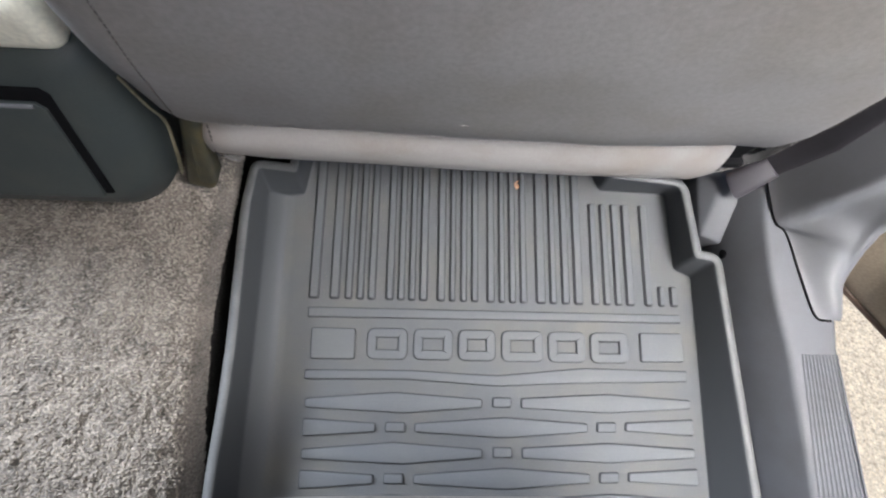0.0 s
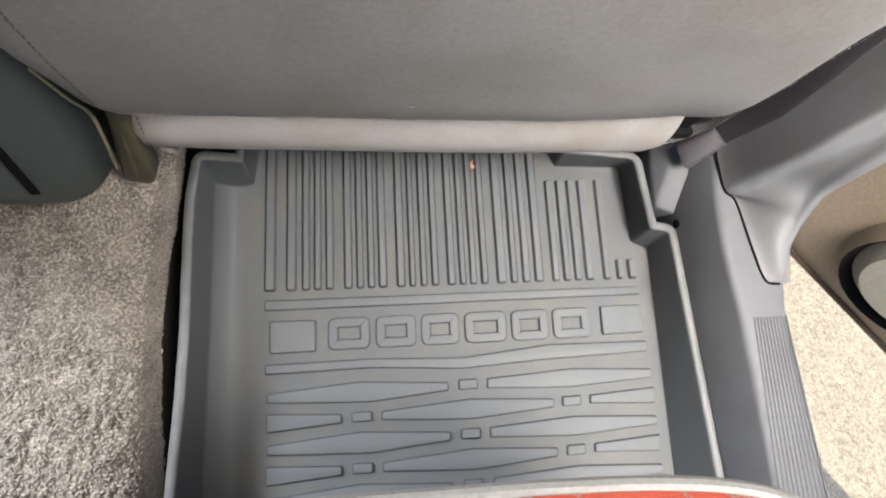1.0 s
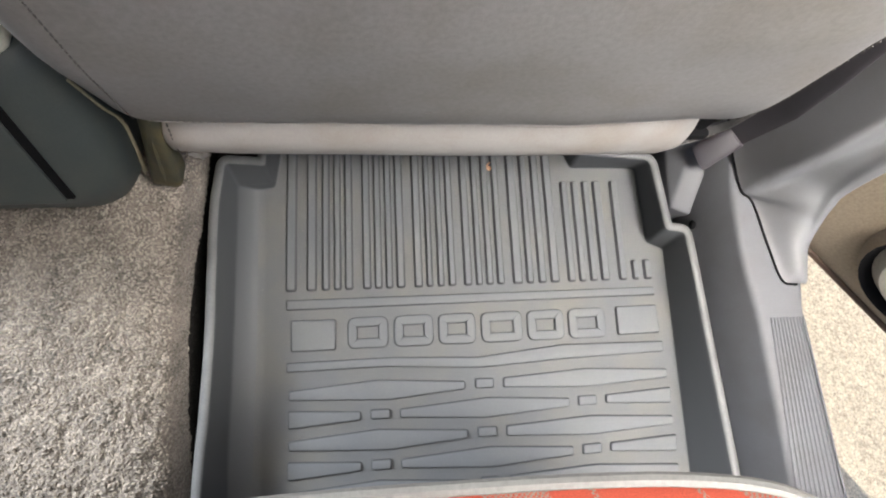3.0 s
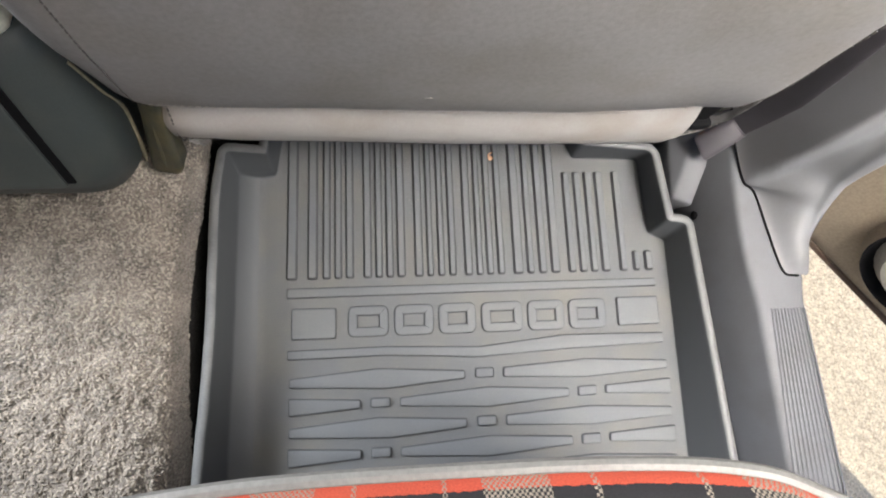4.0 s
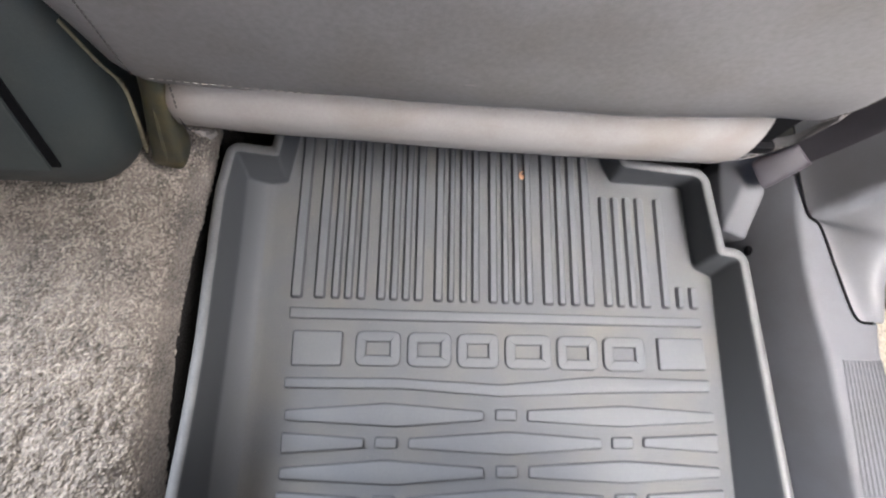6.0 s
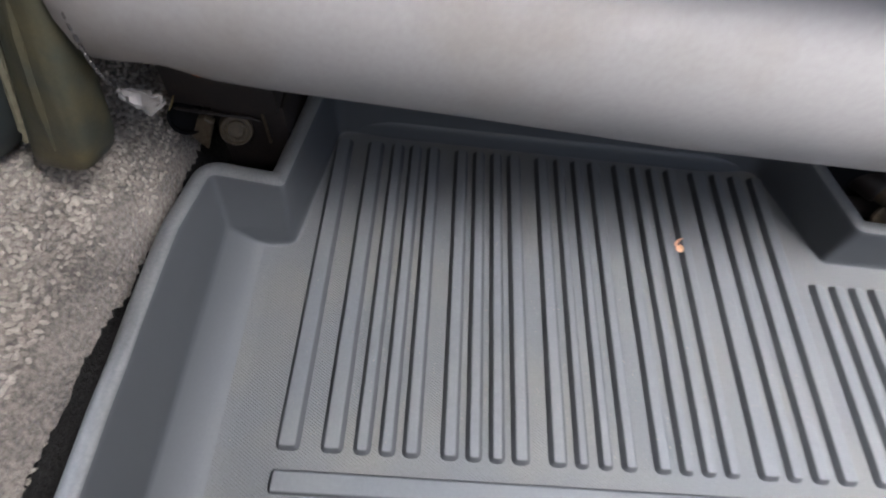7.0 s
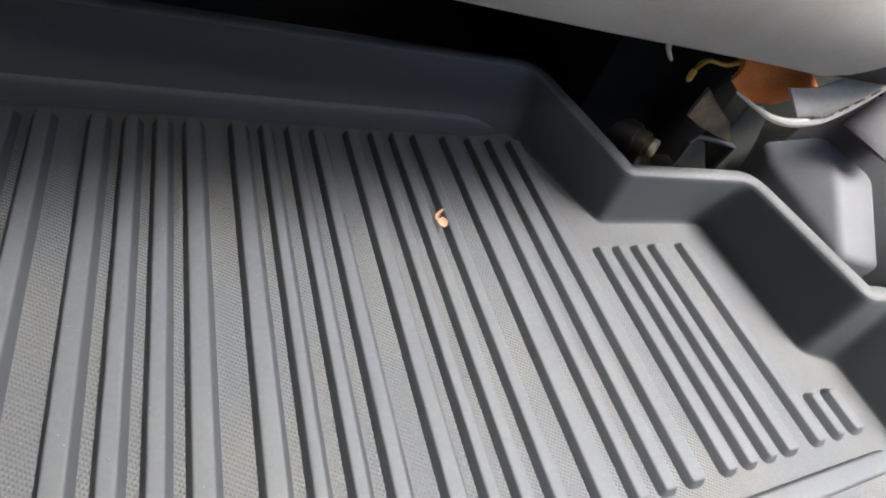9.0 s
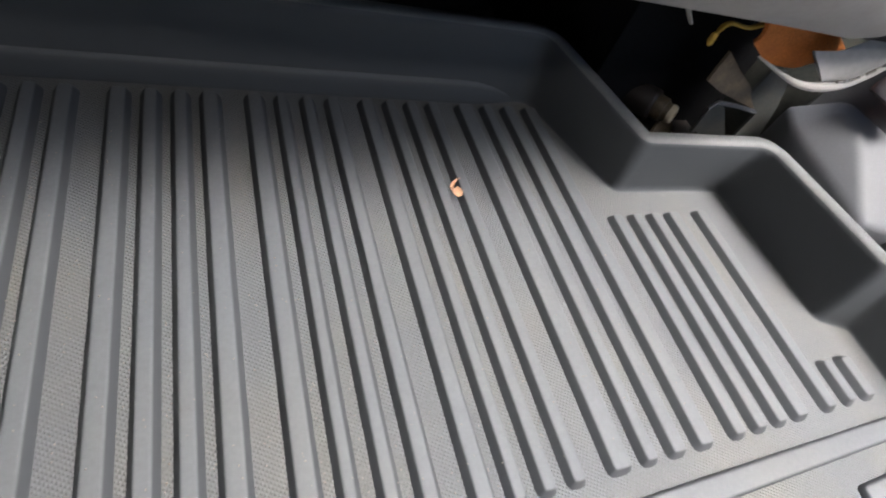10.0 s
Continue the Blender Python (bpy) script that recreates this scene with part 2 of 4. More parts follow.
def box(x0, x1, y0, y1, z0, z1, bev=0.0, seg=2):
    bm = bmesh.new()
    bmesh.ops.create_cube(bm, size=1)
    for v in bm.verts:
        v.co = Vector((x0 + (v.co.x + 0.5) * (x1 - x0), y0 + (v.co.y + 0.5) * (y1 - y0), z0 + (v.co.z + 0.5) * (z1 - z0)))
    if bev:
        bmesh.ops.bevel(bm, geom=bm.edges[:], offset=bev, segments=seg, affect="EDGES", profile=0.6)
    return bm


def tube(points, radius, n=10, bm=None, flat=1.0):
    """A round rod along a line of points."""
    rings = []
    pts = [Vector(p) for p in points]
    for i, p in enumerate(pts):
        d = (pts[min(i + 1, len(pts) - 1)] - pts[max(i - 1, 0)]).normalized()
        side = d.cross(Vector((0, 0, 1)))
        side = side.normalized() if side.length > 1e-4 else Vector((1, 0, 0))
        up = side.cross(d).normalized()
        rad = radius[i] if isinstance(radius, (list, tuple)) else radius
        rings.append([p + side * rad * math.cos(a) + up * rad * flat * math.sin(a) for a in (2 * math.pi * k / n for k in range(n))])
    return loft(rings, (True, True), bm=bm)


def smooth_line(points, n=8):
    """A Catmull-Rom line through points."""
    p = [Vector(q) for q in points]
    p = [2 * p[0] - p[1]] + p + [2 * p[-1] - p[-2]]
    out = []
    for i in range(1, len(p) - 2):
        for k in range(n):
            t = k / n
            out.append(0.5 * (2 * p[i] + (p[i + 1] - p[i - 1]) * t + (2 * p[i - 1] - 5 * p[i] + 4 * p[i + 1] - p[i + 2]) * t * t + (3 * p[i] - p[i - 1] - 3 * p[i + 1] + p[i + 2]) * t ** 3))
    return out + [p[-2]]


def sheet(rows, thick=0.0, bm=None):
    """A grid of points as a surface, with an underside where thick is given."""
    bm = loft(rows, cyclic=False, bm=bm)
    if thick:
        bmesh.ops.recalc_face_normals(bm, faces=bm.faces)
        bmesh.ops.solidify(bm, geom=bm.faces[:], thickness=thick)
    return bm


def along(table, y):
    """A value that runs straight from one (y, value) to the next."""
    if y <= table[0][0]:
        (ya, a), (yb, b) = table[0], table[1]
    elif y >= table[-1][0]:
        return table[-1][1]
    else:
        (ya, a), (yb, b) = next(p for p in zip(table, table[1:]) if p[0][0] <= y <= p[1][0])
    return a + (b - a) * (y - ya) / (yb - ya)


# ---------------------------------------------------------------- structure
def closed_outline(rows, seg=4):
    """Rounds matching corners of several outlines alike: rows of (x, y, z, radius) lists."""
    out = []
    for r in rows:
        flat = rounded([(p[0], p[1]) for p in r], [p[3] for p in r], seg)
        zs, n = [], len(r)
        for i in range(n):
            za, zp, zb = r[i - 1][2], r[i][2], r[(i + 1) % n][2]
            for q in range(seg + 1):
                t = q / seg
                zs.append(zp + 0.06 * ((za - zp) * (1 - t) ** 2 + (zb - zp) * t * t))
        out.append([(x, y, z) for (x, y), z in zip(flat, zs)])
    return out


def build_ground():
    n, rows = 40, []
    span = [-300, -80, -20, -6] + [-2 + 0.1 * k for k in range(41)] + [6, 20, 80, 300]
    for y in span:
        rows.append([(x + 0.6, y, GROUND_Z + 0.006 * noise.noise((x * 7, y * 7, 0)) * (abs(x) < 5)) for x in span])
    return tagged(part("ground", sheet(rows), GROUND), "pale sunlit gravelly ground beside the car", "ground", kind="structure")


def carpet_height(x, y):
    """The tunnel's carpet: it climbs steeply from the mat's edge and flattens towards the middle of the car."""
    ks = [(-0.95, 0.03), (-0.75, 0.04), (-0.60, 0.075), (-0.45, 0.084), (-0.36, 0.083), (-0.33, 0.0815), (-0.305, 0.079), (-0.288, 0.075), (-0.275, 0.069), (-0.267, 0.060), (-0.2605, 0.045), (-0.2565, 0.022), (-0.253, -0.006), (-0.2, -0.008), (0.5, -0.008)]
    for (xa, za), (xb, zb) in zip(ks, ks[1:]):
        if xa <= x <= xb:
            t = (x - xa) / (xb - xa)
            return za + (zb - za) * t
    return ks[0][1] if x < ks[0][0] else ks[-1][1]


def carpet_gap(y):
    """How far the carpet's cut edge stands back from the mat."""
    return 0.0048 * math.exp(-((y + 0.03) / 0.10) ** 2) + 0.0007 * noise.noise((y * 300, 0, 7))


def carpet_relief(x, y):
    """Matted clumps of pile."""
    if x > -0.2575:
        return 0.0
    return 0.0032 * noise.noise((x * 70, y * 70, 1)) + 0.0026 * noise.noise((x * 190, y * 190, 5)) + 0.0014 * noise.noise((x * 390, y * 390, 6)) + 0.004 * noise.noise((x * 9, y * 9, 2))


def build_carpet():
    xs = [-0.95, -0.85, -0.75, -0.70, -0.66, -0.63, -0.60, -0.57, -0.54, -0.51, -0.48] + [-0.46 + 0.0022 * k for k in range(93)]
    ys = [-0.45, -0.40, -0.36, -0.32, -0.28, -0.25] + [-0.23 + 0.0022 * k for k in range(192)] + [0.22, 0.3, 0.4, 0.6, 0.9, 1.2]
    rows = []
    for y in ys:
        ex = [x - carpet_gap(y) * min(1.0, max(0.0, (x + 0.31) / 0.05)) for x in xs]
        rows.append([(x, y, carpet_height(x, y) + carpet_relief(x, y)) for x in ex])
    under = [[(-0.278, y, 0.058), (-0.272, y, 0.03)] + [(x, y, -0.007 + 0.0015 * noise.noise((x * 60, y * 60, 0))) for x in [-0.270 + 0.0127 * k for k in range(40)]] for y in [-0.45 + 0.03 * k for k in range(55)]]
    tagged(part("dark_floor", sheet(under), FLOOR_SHADE, angle=180), "near-black floor under the mat and seat, shade put into its colour", "carpet", kind="structure")
    return tagged(part("floor_carpet", sheet(rows), CARPET, angle=180), "grey-beige flecked loop carpet over the tunnel", "carpet", kind="structure")


def build_pile():
    """Short yarn loops, packed side by side and matted down."""
    rng = random.Random(4)
    vs, fs = [], []
    step = 0.0023
    for i in range(96):
        for j in range(188):
            x = -0.462 + step * (i + 0.5 * (j % 2)) + rng.gauss(0, 0.0005)
            y = -0.235 + step * j + rng.gauss(0, 0.0005)
            if i > 84:
                # the cut side above the mat, where the loops hang down
                z = 0.046 + 0.0023 * (i - 85) + rng.gauss(0, 0.001)
                x = along([(0.020, -0.2568), (0.045, -0.2610), (0.060, -0.2675), (0.069, -0.275)], z) - carpet_gap(y)
                base = Vector((x + 0.0004, y, z))
            else:
                x -= carpet_gap(y) * min(1.0, max(0.0, (x + 0.31) / 0.05))
                base = Vector((x, y, carpet_height(x, y) + carpet_relief(x, y) - 0.0005))
            if rng.random() < 0.05:
                continue
            a = rng.uniform(0, math.pi)
            along_yarn, across = Vector((math.cos(a), math.sin(a), rng.uniform(-0.25, 0.25))), Vector((-math.sin(a), math.cos(a), 0))
            length, width, high = rng.uniform(0.0012, 0.0026), rng.uniform(0.0008, 0.0013), rng.uniform(0.0006, 0.0018)
            k, n = len(vs), 6
            for r, h in ((1.0, 0.0), (0.86, 0.6), (0.45, 0.93)):
                for q in range(n):
                    c = 2 * math.pi * q / n
                    vs.append(base + along_yarn * (length * r * math.cos(c)) + across * (width * r * math.sin(c)) + Vector((0, 0, high * h)))
            vs.append(base + Vector((0, 0, high)))
            for ring in (0, n):
                fs += [(k + ring + q, k + ring + (q + 1) % n, k + ring + n + (q + 1) % n, k + ring + n + q) for q in range(n)]
            fs += [(k + 2 * n + q, k + 2 * n + (q + 1) % n, k + 3 * n) for q in range(n)]
    me = bpy.data.meshes.new("carpet_loops")
    me.from_pydata(vs, [], fs)
    me.materials.append(TUFT)
    me.shade_smooth()
    return tagged(new("carpet_loops", me), "short matted grey and beige carpet loops", "carpet pile", kind="stuff")


def build_shell():
    """Unseen plain body panels that close the car and keep stray sky light out."""
    def panel(name, label, b):
        tagged(part(name, b, LINER), label, "car body", kind="structure")
    def frame_of(boxes):
        bm = bmesh.new()
        for x0, x1, y0, y1, z0, z1 in boxes:
            loft([[(x0, y0, z), (x1, y0, z), (x1, y1, z), (x0, y1, z)] for z in (z0, z1)], (True, True), bm=bm)
        return bm
    # the unseen roof stops above the open door; its hole takes the added lamp
    panel("roof_panel", "unseen plain roof panel that keeps the sun out", frame_of([(-1.10, -0.10, -1.0, 1.3, 1.17, 1.20), (-0.10, ROOF_EDGE, 0.24, 1.3, 1.17, 1.20), (-0.10, ROOF_EDGE, -1.0, -0.09, 1.17, 1.20), (0.34, ROOF_EDGE, -0.09, 0.24, 1.17, 1.20)]))
    # opaque cover that stops the sun above the added overhead lamp
    panel("lamp_cover", "opaque cover added above the overhead fill lamp", box(-0.12, 0.358, -0.11, 0.26, 1.160, 1.168, 0.002))
    panel("wall_left", "unseen plain side panel with an opening for the left fill lamp", frame_of([(-1.10, -1.05, -1.0, 1.3, -0.15, 0.64), (-1.10, -1.05, -1.0, 1.3, 1.10, 1.165), (-1.10, -1.05, -1.0, 0.14, 0.64, 1.10), (-1.10, -1.05, 0.70, 1.3, 0.64, 1.10)]))
    panel("wall_rear", "unseen plain rear panel with an opening for the rear fill lamp", frame_of([(-1.05, 0.30, -0.95, -0.90, -0.15, 1.02), (-1.05, -0.25, -0.95, -0.90, 1.02, 1.165), (0.29, 0.30, -0.95, -0.90, 1.02, 1.165)]))
    panel("wall_front", "unseen plain panel that shuts sky light out at the front", box(-1.05, 0.26, 1.25, 1.30, -0.15, 1.165, 0.01))
    tagged(part("floor_pan", box(-1.05, 0.245, -0.95, 1.25, -0.16, -0.012), STEEL), "dark painted floor pan beneath the carpet", "car body", kind="structure")


SILL_TOP = 0.085


def build_sill():
    """The plastic door sill: a steep inner face, a flat tread and an outer edge."""
    ys = [-0.60, -0.40, -0.30, -0.22, -0.16, -0.10, -0.06, -0.0325, -0.01, 0.01, 0.03, 0.05, 0.065, 0.076, 0.09, 0.11, 0.13, 0.16, 0.20, 0.28, 0.5, 1.0]
    feet = [(-0.13, 0.2285), (-0.024, 0.2225), (0.03, 0.2195), (0.05, 0.2180), (0.11, 0.2185), (0.16, 0.2190)]
    tops = [(-0.181, 0.2462), (-0.0325, 0.2405), (-0.006, 0.2362), (0.02, 0.2337), (0.076, 0.2344), (0.11, 0.2392), (0.16, 0.2420)]
    outs = [(-0.193, 0.2960), (-0.109, 0.2900), (-0.038, 0.2860), (-0.014, 0.2900), (0.2, 0.2930)]
    rows = []
    for y in ys:
        foot, top, out = along(feet, y), along(tops, y), along(outs, y)
        z = SILL_TOP
        prof = [(foot - 0.004, -0.05), (foot - 0.003, 0.020), (foot, 0.043), (foot + 0.30 * (top - foot), 0.057), (foot + 0.70 * (top - foot), z - 0.0095), (foot + 0.88 * (top - foot), z - 0.0042), (top - 0.0005, z - 0.0012), (top + 0.0035, z), (top + 0.007, z + 0.0002), (out - 0.008, z + 0.0002), (out - 0.003, z - 0.001), (out, z - 0.006), (out + 0.004, -0.02), (out - 0.01, -0.22), (out - 0.06, -0.24)]
        rows.append([(x, y, h) for x, h in prof])
    ob = tagged(part("door_sill", sheet(rows), TRIM, angle=60), "mid-grey plastic door sill with a ribbed tread", "door sill", kind="structure")
    for k in range(11):
        bm = box(-0.001, 0.001, -0.55, -0.040, SILL_TOP - 0.0002, SILL_TOP + 0.0011, 0.0005, 1)
        for v in bm.verts:
            y = v.co.y
            a, b = along([(-0.19, 0.2490), (-0.04, 0.2520)], y), along([(-0.19, 0.2915), (-0.04, 0.2825)], y)
            v.co.x += a + (b - a) * k / 10
        part("tread_rib", bm, TRIM, ob)
    bm = bmesh.new()
    bmesh.ops.create_uvsphere(bm, u_segments=12, v_segments=8, radius=1)
    for v in bm.verts:
        v.co = Vector((0.2200 + v.co.x * 0.0040, 0.0573 + v.co.y * 0.0058, 0.040 + v.co.z * 0.006))
    part("clip_hole", bm, BLACK, ob, "black clip hole at the sill's foot")
    return ob


GROUND_Z = -0.34
# edge of the unseen roof, set so that the sill stays out of the sun
ROOF_EDGE = 0.365
build_ground()
build_carpet()
build_pile()
build_shell()
build_sill()


def build_pillar():
    """The lower centre-pillar trim, which flares from the sill up to the side of the car."""
    # inner edge along the sill, crown, and the swept outer edge
    inner = smooth_line([(0.2905, -0.0092, 0.0853), (0.279, -0.0105, 0.0855), (0.2682, -0.005, 0.0855), (0.2604, 0.0295, 0.0855), (0.2529, 0.068, 0.0855), (0.2434, 0.079, 0.0858), (0.2405, 0.110, 0.0865), (0.2412, 0.135, 0.087), (0.2420, 0.17, 0.088), (0.2435, 0.25, 0.088)], 6)
    outer = smooth_line([(0.2935, -0.0110, 0.079), (0.2970, -0.008, 0.080), (0.2972, 0.010, 0.084), (0.2972, 0.0225, 0.088), (0.2972, 0.038, 0.104), (0.2972, 0.048, 0.118), (0.2974, 0.057, 0.136), (0.299, 0.065, 0.183), (0.330, 0.085, 0.26), (0.36, 0.10, 0.42)], 6)
    rows = []
    for i, (a, b) in enumerate(zip(inner, outer)):
        row = []
        for k in range(41):
            t = k / 40
            p = a.lerp(b, t)
            grow = min(1.0, max(0.0, (b.z - 0.082) / 0.045))
            ridge_at = max(0.02, along([(30, 0.02), (33, 0.30), (36, 0.47), (39, 0.57), (42, 0.64), (45, 0.69), (48, 0.75), (54, 0.82)], i))
            rise = 0.012 * math.sin(math.pi * t ** 1.6) ** 0.9 if 0 < t < 1 else 0.0
            u = min(1.0, max(0.0, (ridge_at + 0.12 - t) / 0.15))
            rise += 0.028 * u * u * (3 - 2 * u) * min(1.0, t / ridge_at) ** 1.3 * min(1.0, max(0.0, (i - 29) / 7))
            rise += 0.006 * grow * math.exp(-((t - 0.93) / 0.06) ** 2)
            row.append(p + Vector((-0.35, -0.15, 0.9)) * rise * min(1.0, (b - a).length / 0.035) ** 1.5)
        rows.append(row)
    # rolled outer return
    for row, b in zip(rows, outer):
        k = min(1.0, max(0.0, (b.z - 0.078) / 0.045))
        row.append(b + Vector((0.012, 0.006, -0.006)) * k)
        row.append(b + Vector((0.016, 0.020, -0.03)) * k)
    ob = tagged(part("pillar_trim", sheet(rows), TRIM_PALE, angle=60), "pale grey moulded centre-pillar trim flaring off the sill", "pillar trim", kind="structure")
    part("seam", tube([p + Vector((-0.0010, -0.0006, 0.0004)) for p in inner[4:]], 0.0011, 6), BLACK, ob, "dark seam along the sill")
    part("pillar_upper", loft([[(0.290, 0.20, 0.20), (0.330, 0.17, 0.20), (0.36, 0.24, 0.20), (0.31, 0.28, 0.20)], [(0.29, 0.19, 0.6), (0.33, 0.15, 0.6), (0.35, 0.22, 0.6), (0.31, 0.26, 0.6)], [(0.25, 0.15, 1.16), (0.30, 0.13, 1.16), (0.31, 0.20, 1.16), (0.27, 0.22, 1.16)]], (True, True)), TRIM_PALE, ob)
    return ob


def build_outline_mat():
    """The tray's outline at the floor, at the foot of its walls and at the rim: x, y, z, corner radius."""
    floor = [(-0.213, -0.300, 0, 0.02), (0.203, -0.300, 0, 0.02), (0.206, 0.041, 0, 0.004), (0.188, 0.049, 0, 0.004), (0.185, 0.1325, 0, 0.006), (0.112, 0.1345, 0, 0.004), (0.087, 0.2015, 0, 0.006), (-0.190, 0.2050, 0, 0.006), (-0.203, 0.119, 0, 0.003), (-0.214, 0.116, 0, 0.003), (-0.213, 0.06, 0, 0.03), (-0.212, -0.02, 0, 0.03), (-0.212, -0.075, 0, 0.03), (-0.213, -0.13, 0, 0.03)]
    foot = [(-0.236, -0.300, 0.018, 0.02), (0.204, -0.300, 0.004, 0.02), (0.2065, 0.042, 0.004, 0.004), (0.1885, 0.0495, 0.004, 0.004), (0.1852, 0.1327, 0.004, 0.006), (0.112, 0.135, 0.004, 0.004), (0.087, 0.202, 0.004, 0.006), (-0.190, 0.2055, 0.004, 0.006), (-0.203, 0.1195, 0.012, 0.003), (-0.2345, 0.1150, 0.0195, 0.003), (-0.2345, 0.06, 0.0185, 0.03), (-0.2345, -0.02, 0.018, 0.03), (-0.235, -0.075, 0.018, 0.03), (-0.236, -0.13, 0.018, 0.03)]
    top = [(-0.2440, -0.300, 0.058, 0.02), (0.2270, -0.300, 0.042, 0.02), (0.2090, 0.0500, 0.039, 0.005), (0.1895, 0.0525, 0.039, 0.005), (0.1830, 0.1275, 0.037, 0.007), (0.1110, 0.1370, 0.0305, 0.005), (0.0830, 0.2055, 0.0385, 0.007), (-0.190, 0.2075, 0.0425, 0.006), (-0.2015, 0.1240, 0.0445, 0.003), (-0.2375, 0.1265, 0.0465, 0.0035), (-0.2395, 0.06, 0.055, 0.03), (-0.2375, -0.02, 0.057, 0.03), (-0.2385, -0.085, 0.058, 0.03), (-0.2430, -0.155, 0.058, 0.03)]
    return closed_outline([floor, foot, top], 5)


RIB_MIDDLES = [-0.1853, -0.165, -0.151, -0.1395, -0.128, -0.110, -0.0985, -0.0875, -0.076, -0.058, -0.0465, -0.035, -0.0235, -0.007, 0.0045, 0.0155, 0.027, 0.045, 0.058, 0.071, 0.0845, 0.1025, 0.1145, 0.1265, 0.139, 0.158, 0.172, 0.1855]


def build_mat():
    mat = thing("floor_mat", "grey rubber car floor mat with raised ribs and deep lip", "floor mat")
    a, b, t = build_outline_mat()
    flat = {id(o): [(p[0], p[1]) for p in o] for o in (a, b, t)}

    def ring(low, high, s, d=0.0, dz=0.0, power=1.0):
        """A ring between two outlines, drawn inwards by d."""
        lo, hi = inset(flat[id(low)], d), inset(flat[id(high)], d)
        return [((1 - s) * p[0] + s * q[0], (1 - s) * p[1] + s * q[1], l[2] + (h[2] - l[2]) * s ** power + dz) for p, q, l, h in zip(lo, hi, low, high)]
    rings = [ring(a, b, 0, 0.0030), ring(a, b, 0, 0.0012, 0.0002), ring(a, b, 0.25, 0.0006, 0, 1.7), ring(a, b, 0.5, 0.0003, 0, 1.7), ring(a, b, 0.75, 0.0001, 0, 1.7), ring(a, b, 0.93, 0, 0, 1.7), ring(a, b, 0.985, 0, 0, 1.7), ring(b, t, 0.025), ring(b, t, 0.08), ring(b, t, 0.3), ring(b, t, 0.6), ring(b, t, 0.95)]
    rings += [ring(b, t, 1.0, d, dz) for d, dz in ((-0.0004, 0.0010), (-0.0016, 0.0022), (-0.0040, 0.0026), (-0.0070, 0.0022), (-0.0088, 0.0006))]
    rings += [ring(b, t, 0.85, -0.0092), ring(b, t, 0.3, -0.0092)]
    bm = loft(rings)
    bm.verts.ensure_lookup_table()
    n = len(a)
    f = bm.faces.new([bm.verts[i] for i in range(n)])
    bmesh.ops.triangulate(bm, faces=[f])
    bm.normal_update()
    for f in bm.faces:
        # up-facing lip gets the paler rubber, the floor the woven, the walls the plain
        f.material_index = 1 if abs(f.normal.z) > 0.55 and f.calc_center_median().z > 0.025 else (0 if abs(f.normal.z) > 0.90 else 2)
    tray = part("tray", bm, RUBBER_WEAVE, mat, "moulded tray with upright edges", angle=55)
    tray.data.materials.append(RUBBER_LIP)
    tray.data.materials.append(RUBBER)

    # the moulded step at the foot of the front wall
    prof = [(0.2000, -0.0002), (0.2004, 0.0030), (0.2009, 0.0065), (0.2014, 0.0085), (0.2021, 0.0098), (0.2031, 0.0105), (0.2046, 0.0109), (0.2075, 0.0113)]
    rows = []
    for y, z in prof:
        row = []
        for i in range(31):
            u = i / 30
            end = math.sin(math.pi * min(1, 8 * u, 8 * (1 - u)) / 2)
            row.append((-0.184 + 0.264 * u, y + 0.0022 - 0.0042 * u + 0.0035 * (1 - end), (z + 0.0016 * (1 - u)) * (0.25 + 0.75 * end)))
        rows.append(row)
    part("front_step", sheet(rows), RUBBER, mat, angle=180)
    z0 = 0.0
    widths = [11.2, 10.6, 8.4, 8.2, 8.8, 9.0, 8.2, 8.0, 9.2, 9.2, 7.2, 7.6, 8.2, 9.0, 7.6, 8.1, 8.2, 11.0, 8.2, 9.3, 10.2, 9.0, 8.7, 8.7, 10.0, 9.2, 7.8, 9.6]
    for i, (x, w) in enumerate(zip(RIB_MIDDLES, widths)):
        x0, x1 = x - 0.0005 * w, x + 0.0005 * w
        y0 = 0.0086
        y1 = (0.1985 - 0.003 * i / 20) if i < 21 else (0.1190 if i < 26 else 0.0305)
        part("rib", chamfered([(x0, y0), (x1, y0), (x1, y1), (x0, y1)], 0.0034, z0, 0.0034, 0.0021), RUBBER, mat)
    part("crossbar", pad([(-0.1900, -0.0098), (0.1900, -0.0082), (0.1900, 0.0008), (-0.1900, 0.0006)], 0.002, z0, 0.0034, 0.0016), RUBBER, mat)
    part("square_pad", pad([(-0.1850, -0.0505), (-0.1415, -0.0502), (-0.1415, -0.0197), (-0.1853, -0.0195)], 0.003, z0, 0.0032, 0.0016), RUBBER, mat)
    part("square_pad", pad([(0.1450, -0.0482), (0.1900, -0.0475), (0.1900, -0.0182), (0.1452, -0.0185)], 0.003, z0, 0.0032, 0.0016), RUBBER, mat)
    # the maker's mark: plain raised rings, no lettering
    for x0, x1 in ((-0.1303, -0.0900), (-0.0847, -0.0450), (-0.0403, -0.0022), (0.0030, 0.0458), (0.0505, 0.0892), (0.0935, 0.1333)):
        outer = rounded([(x0, -0.0498), (x1, -0.0496), (x1, -0.0186), (x0, -0.0190)], 0.008, 4)
        core = inset(outer, 0.0100)
        rings = []
        for k in range(5):
            a = 0.5 * math.pi * k / 4
            rings.append([(x, y, z0 + 0.0030 * math.sin(a)) for x, y in inset(outer, 0.0014 * (1 - math.cos(a)))])
        for k in range(4, -1, -1):
            a = 0.5 * math.pi * k / 4
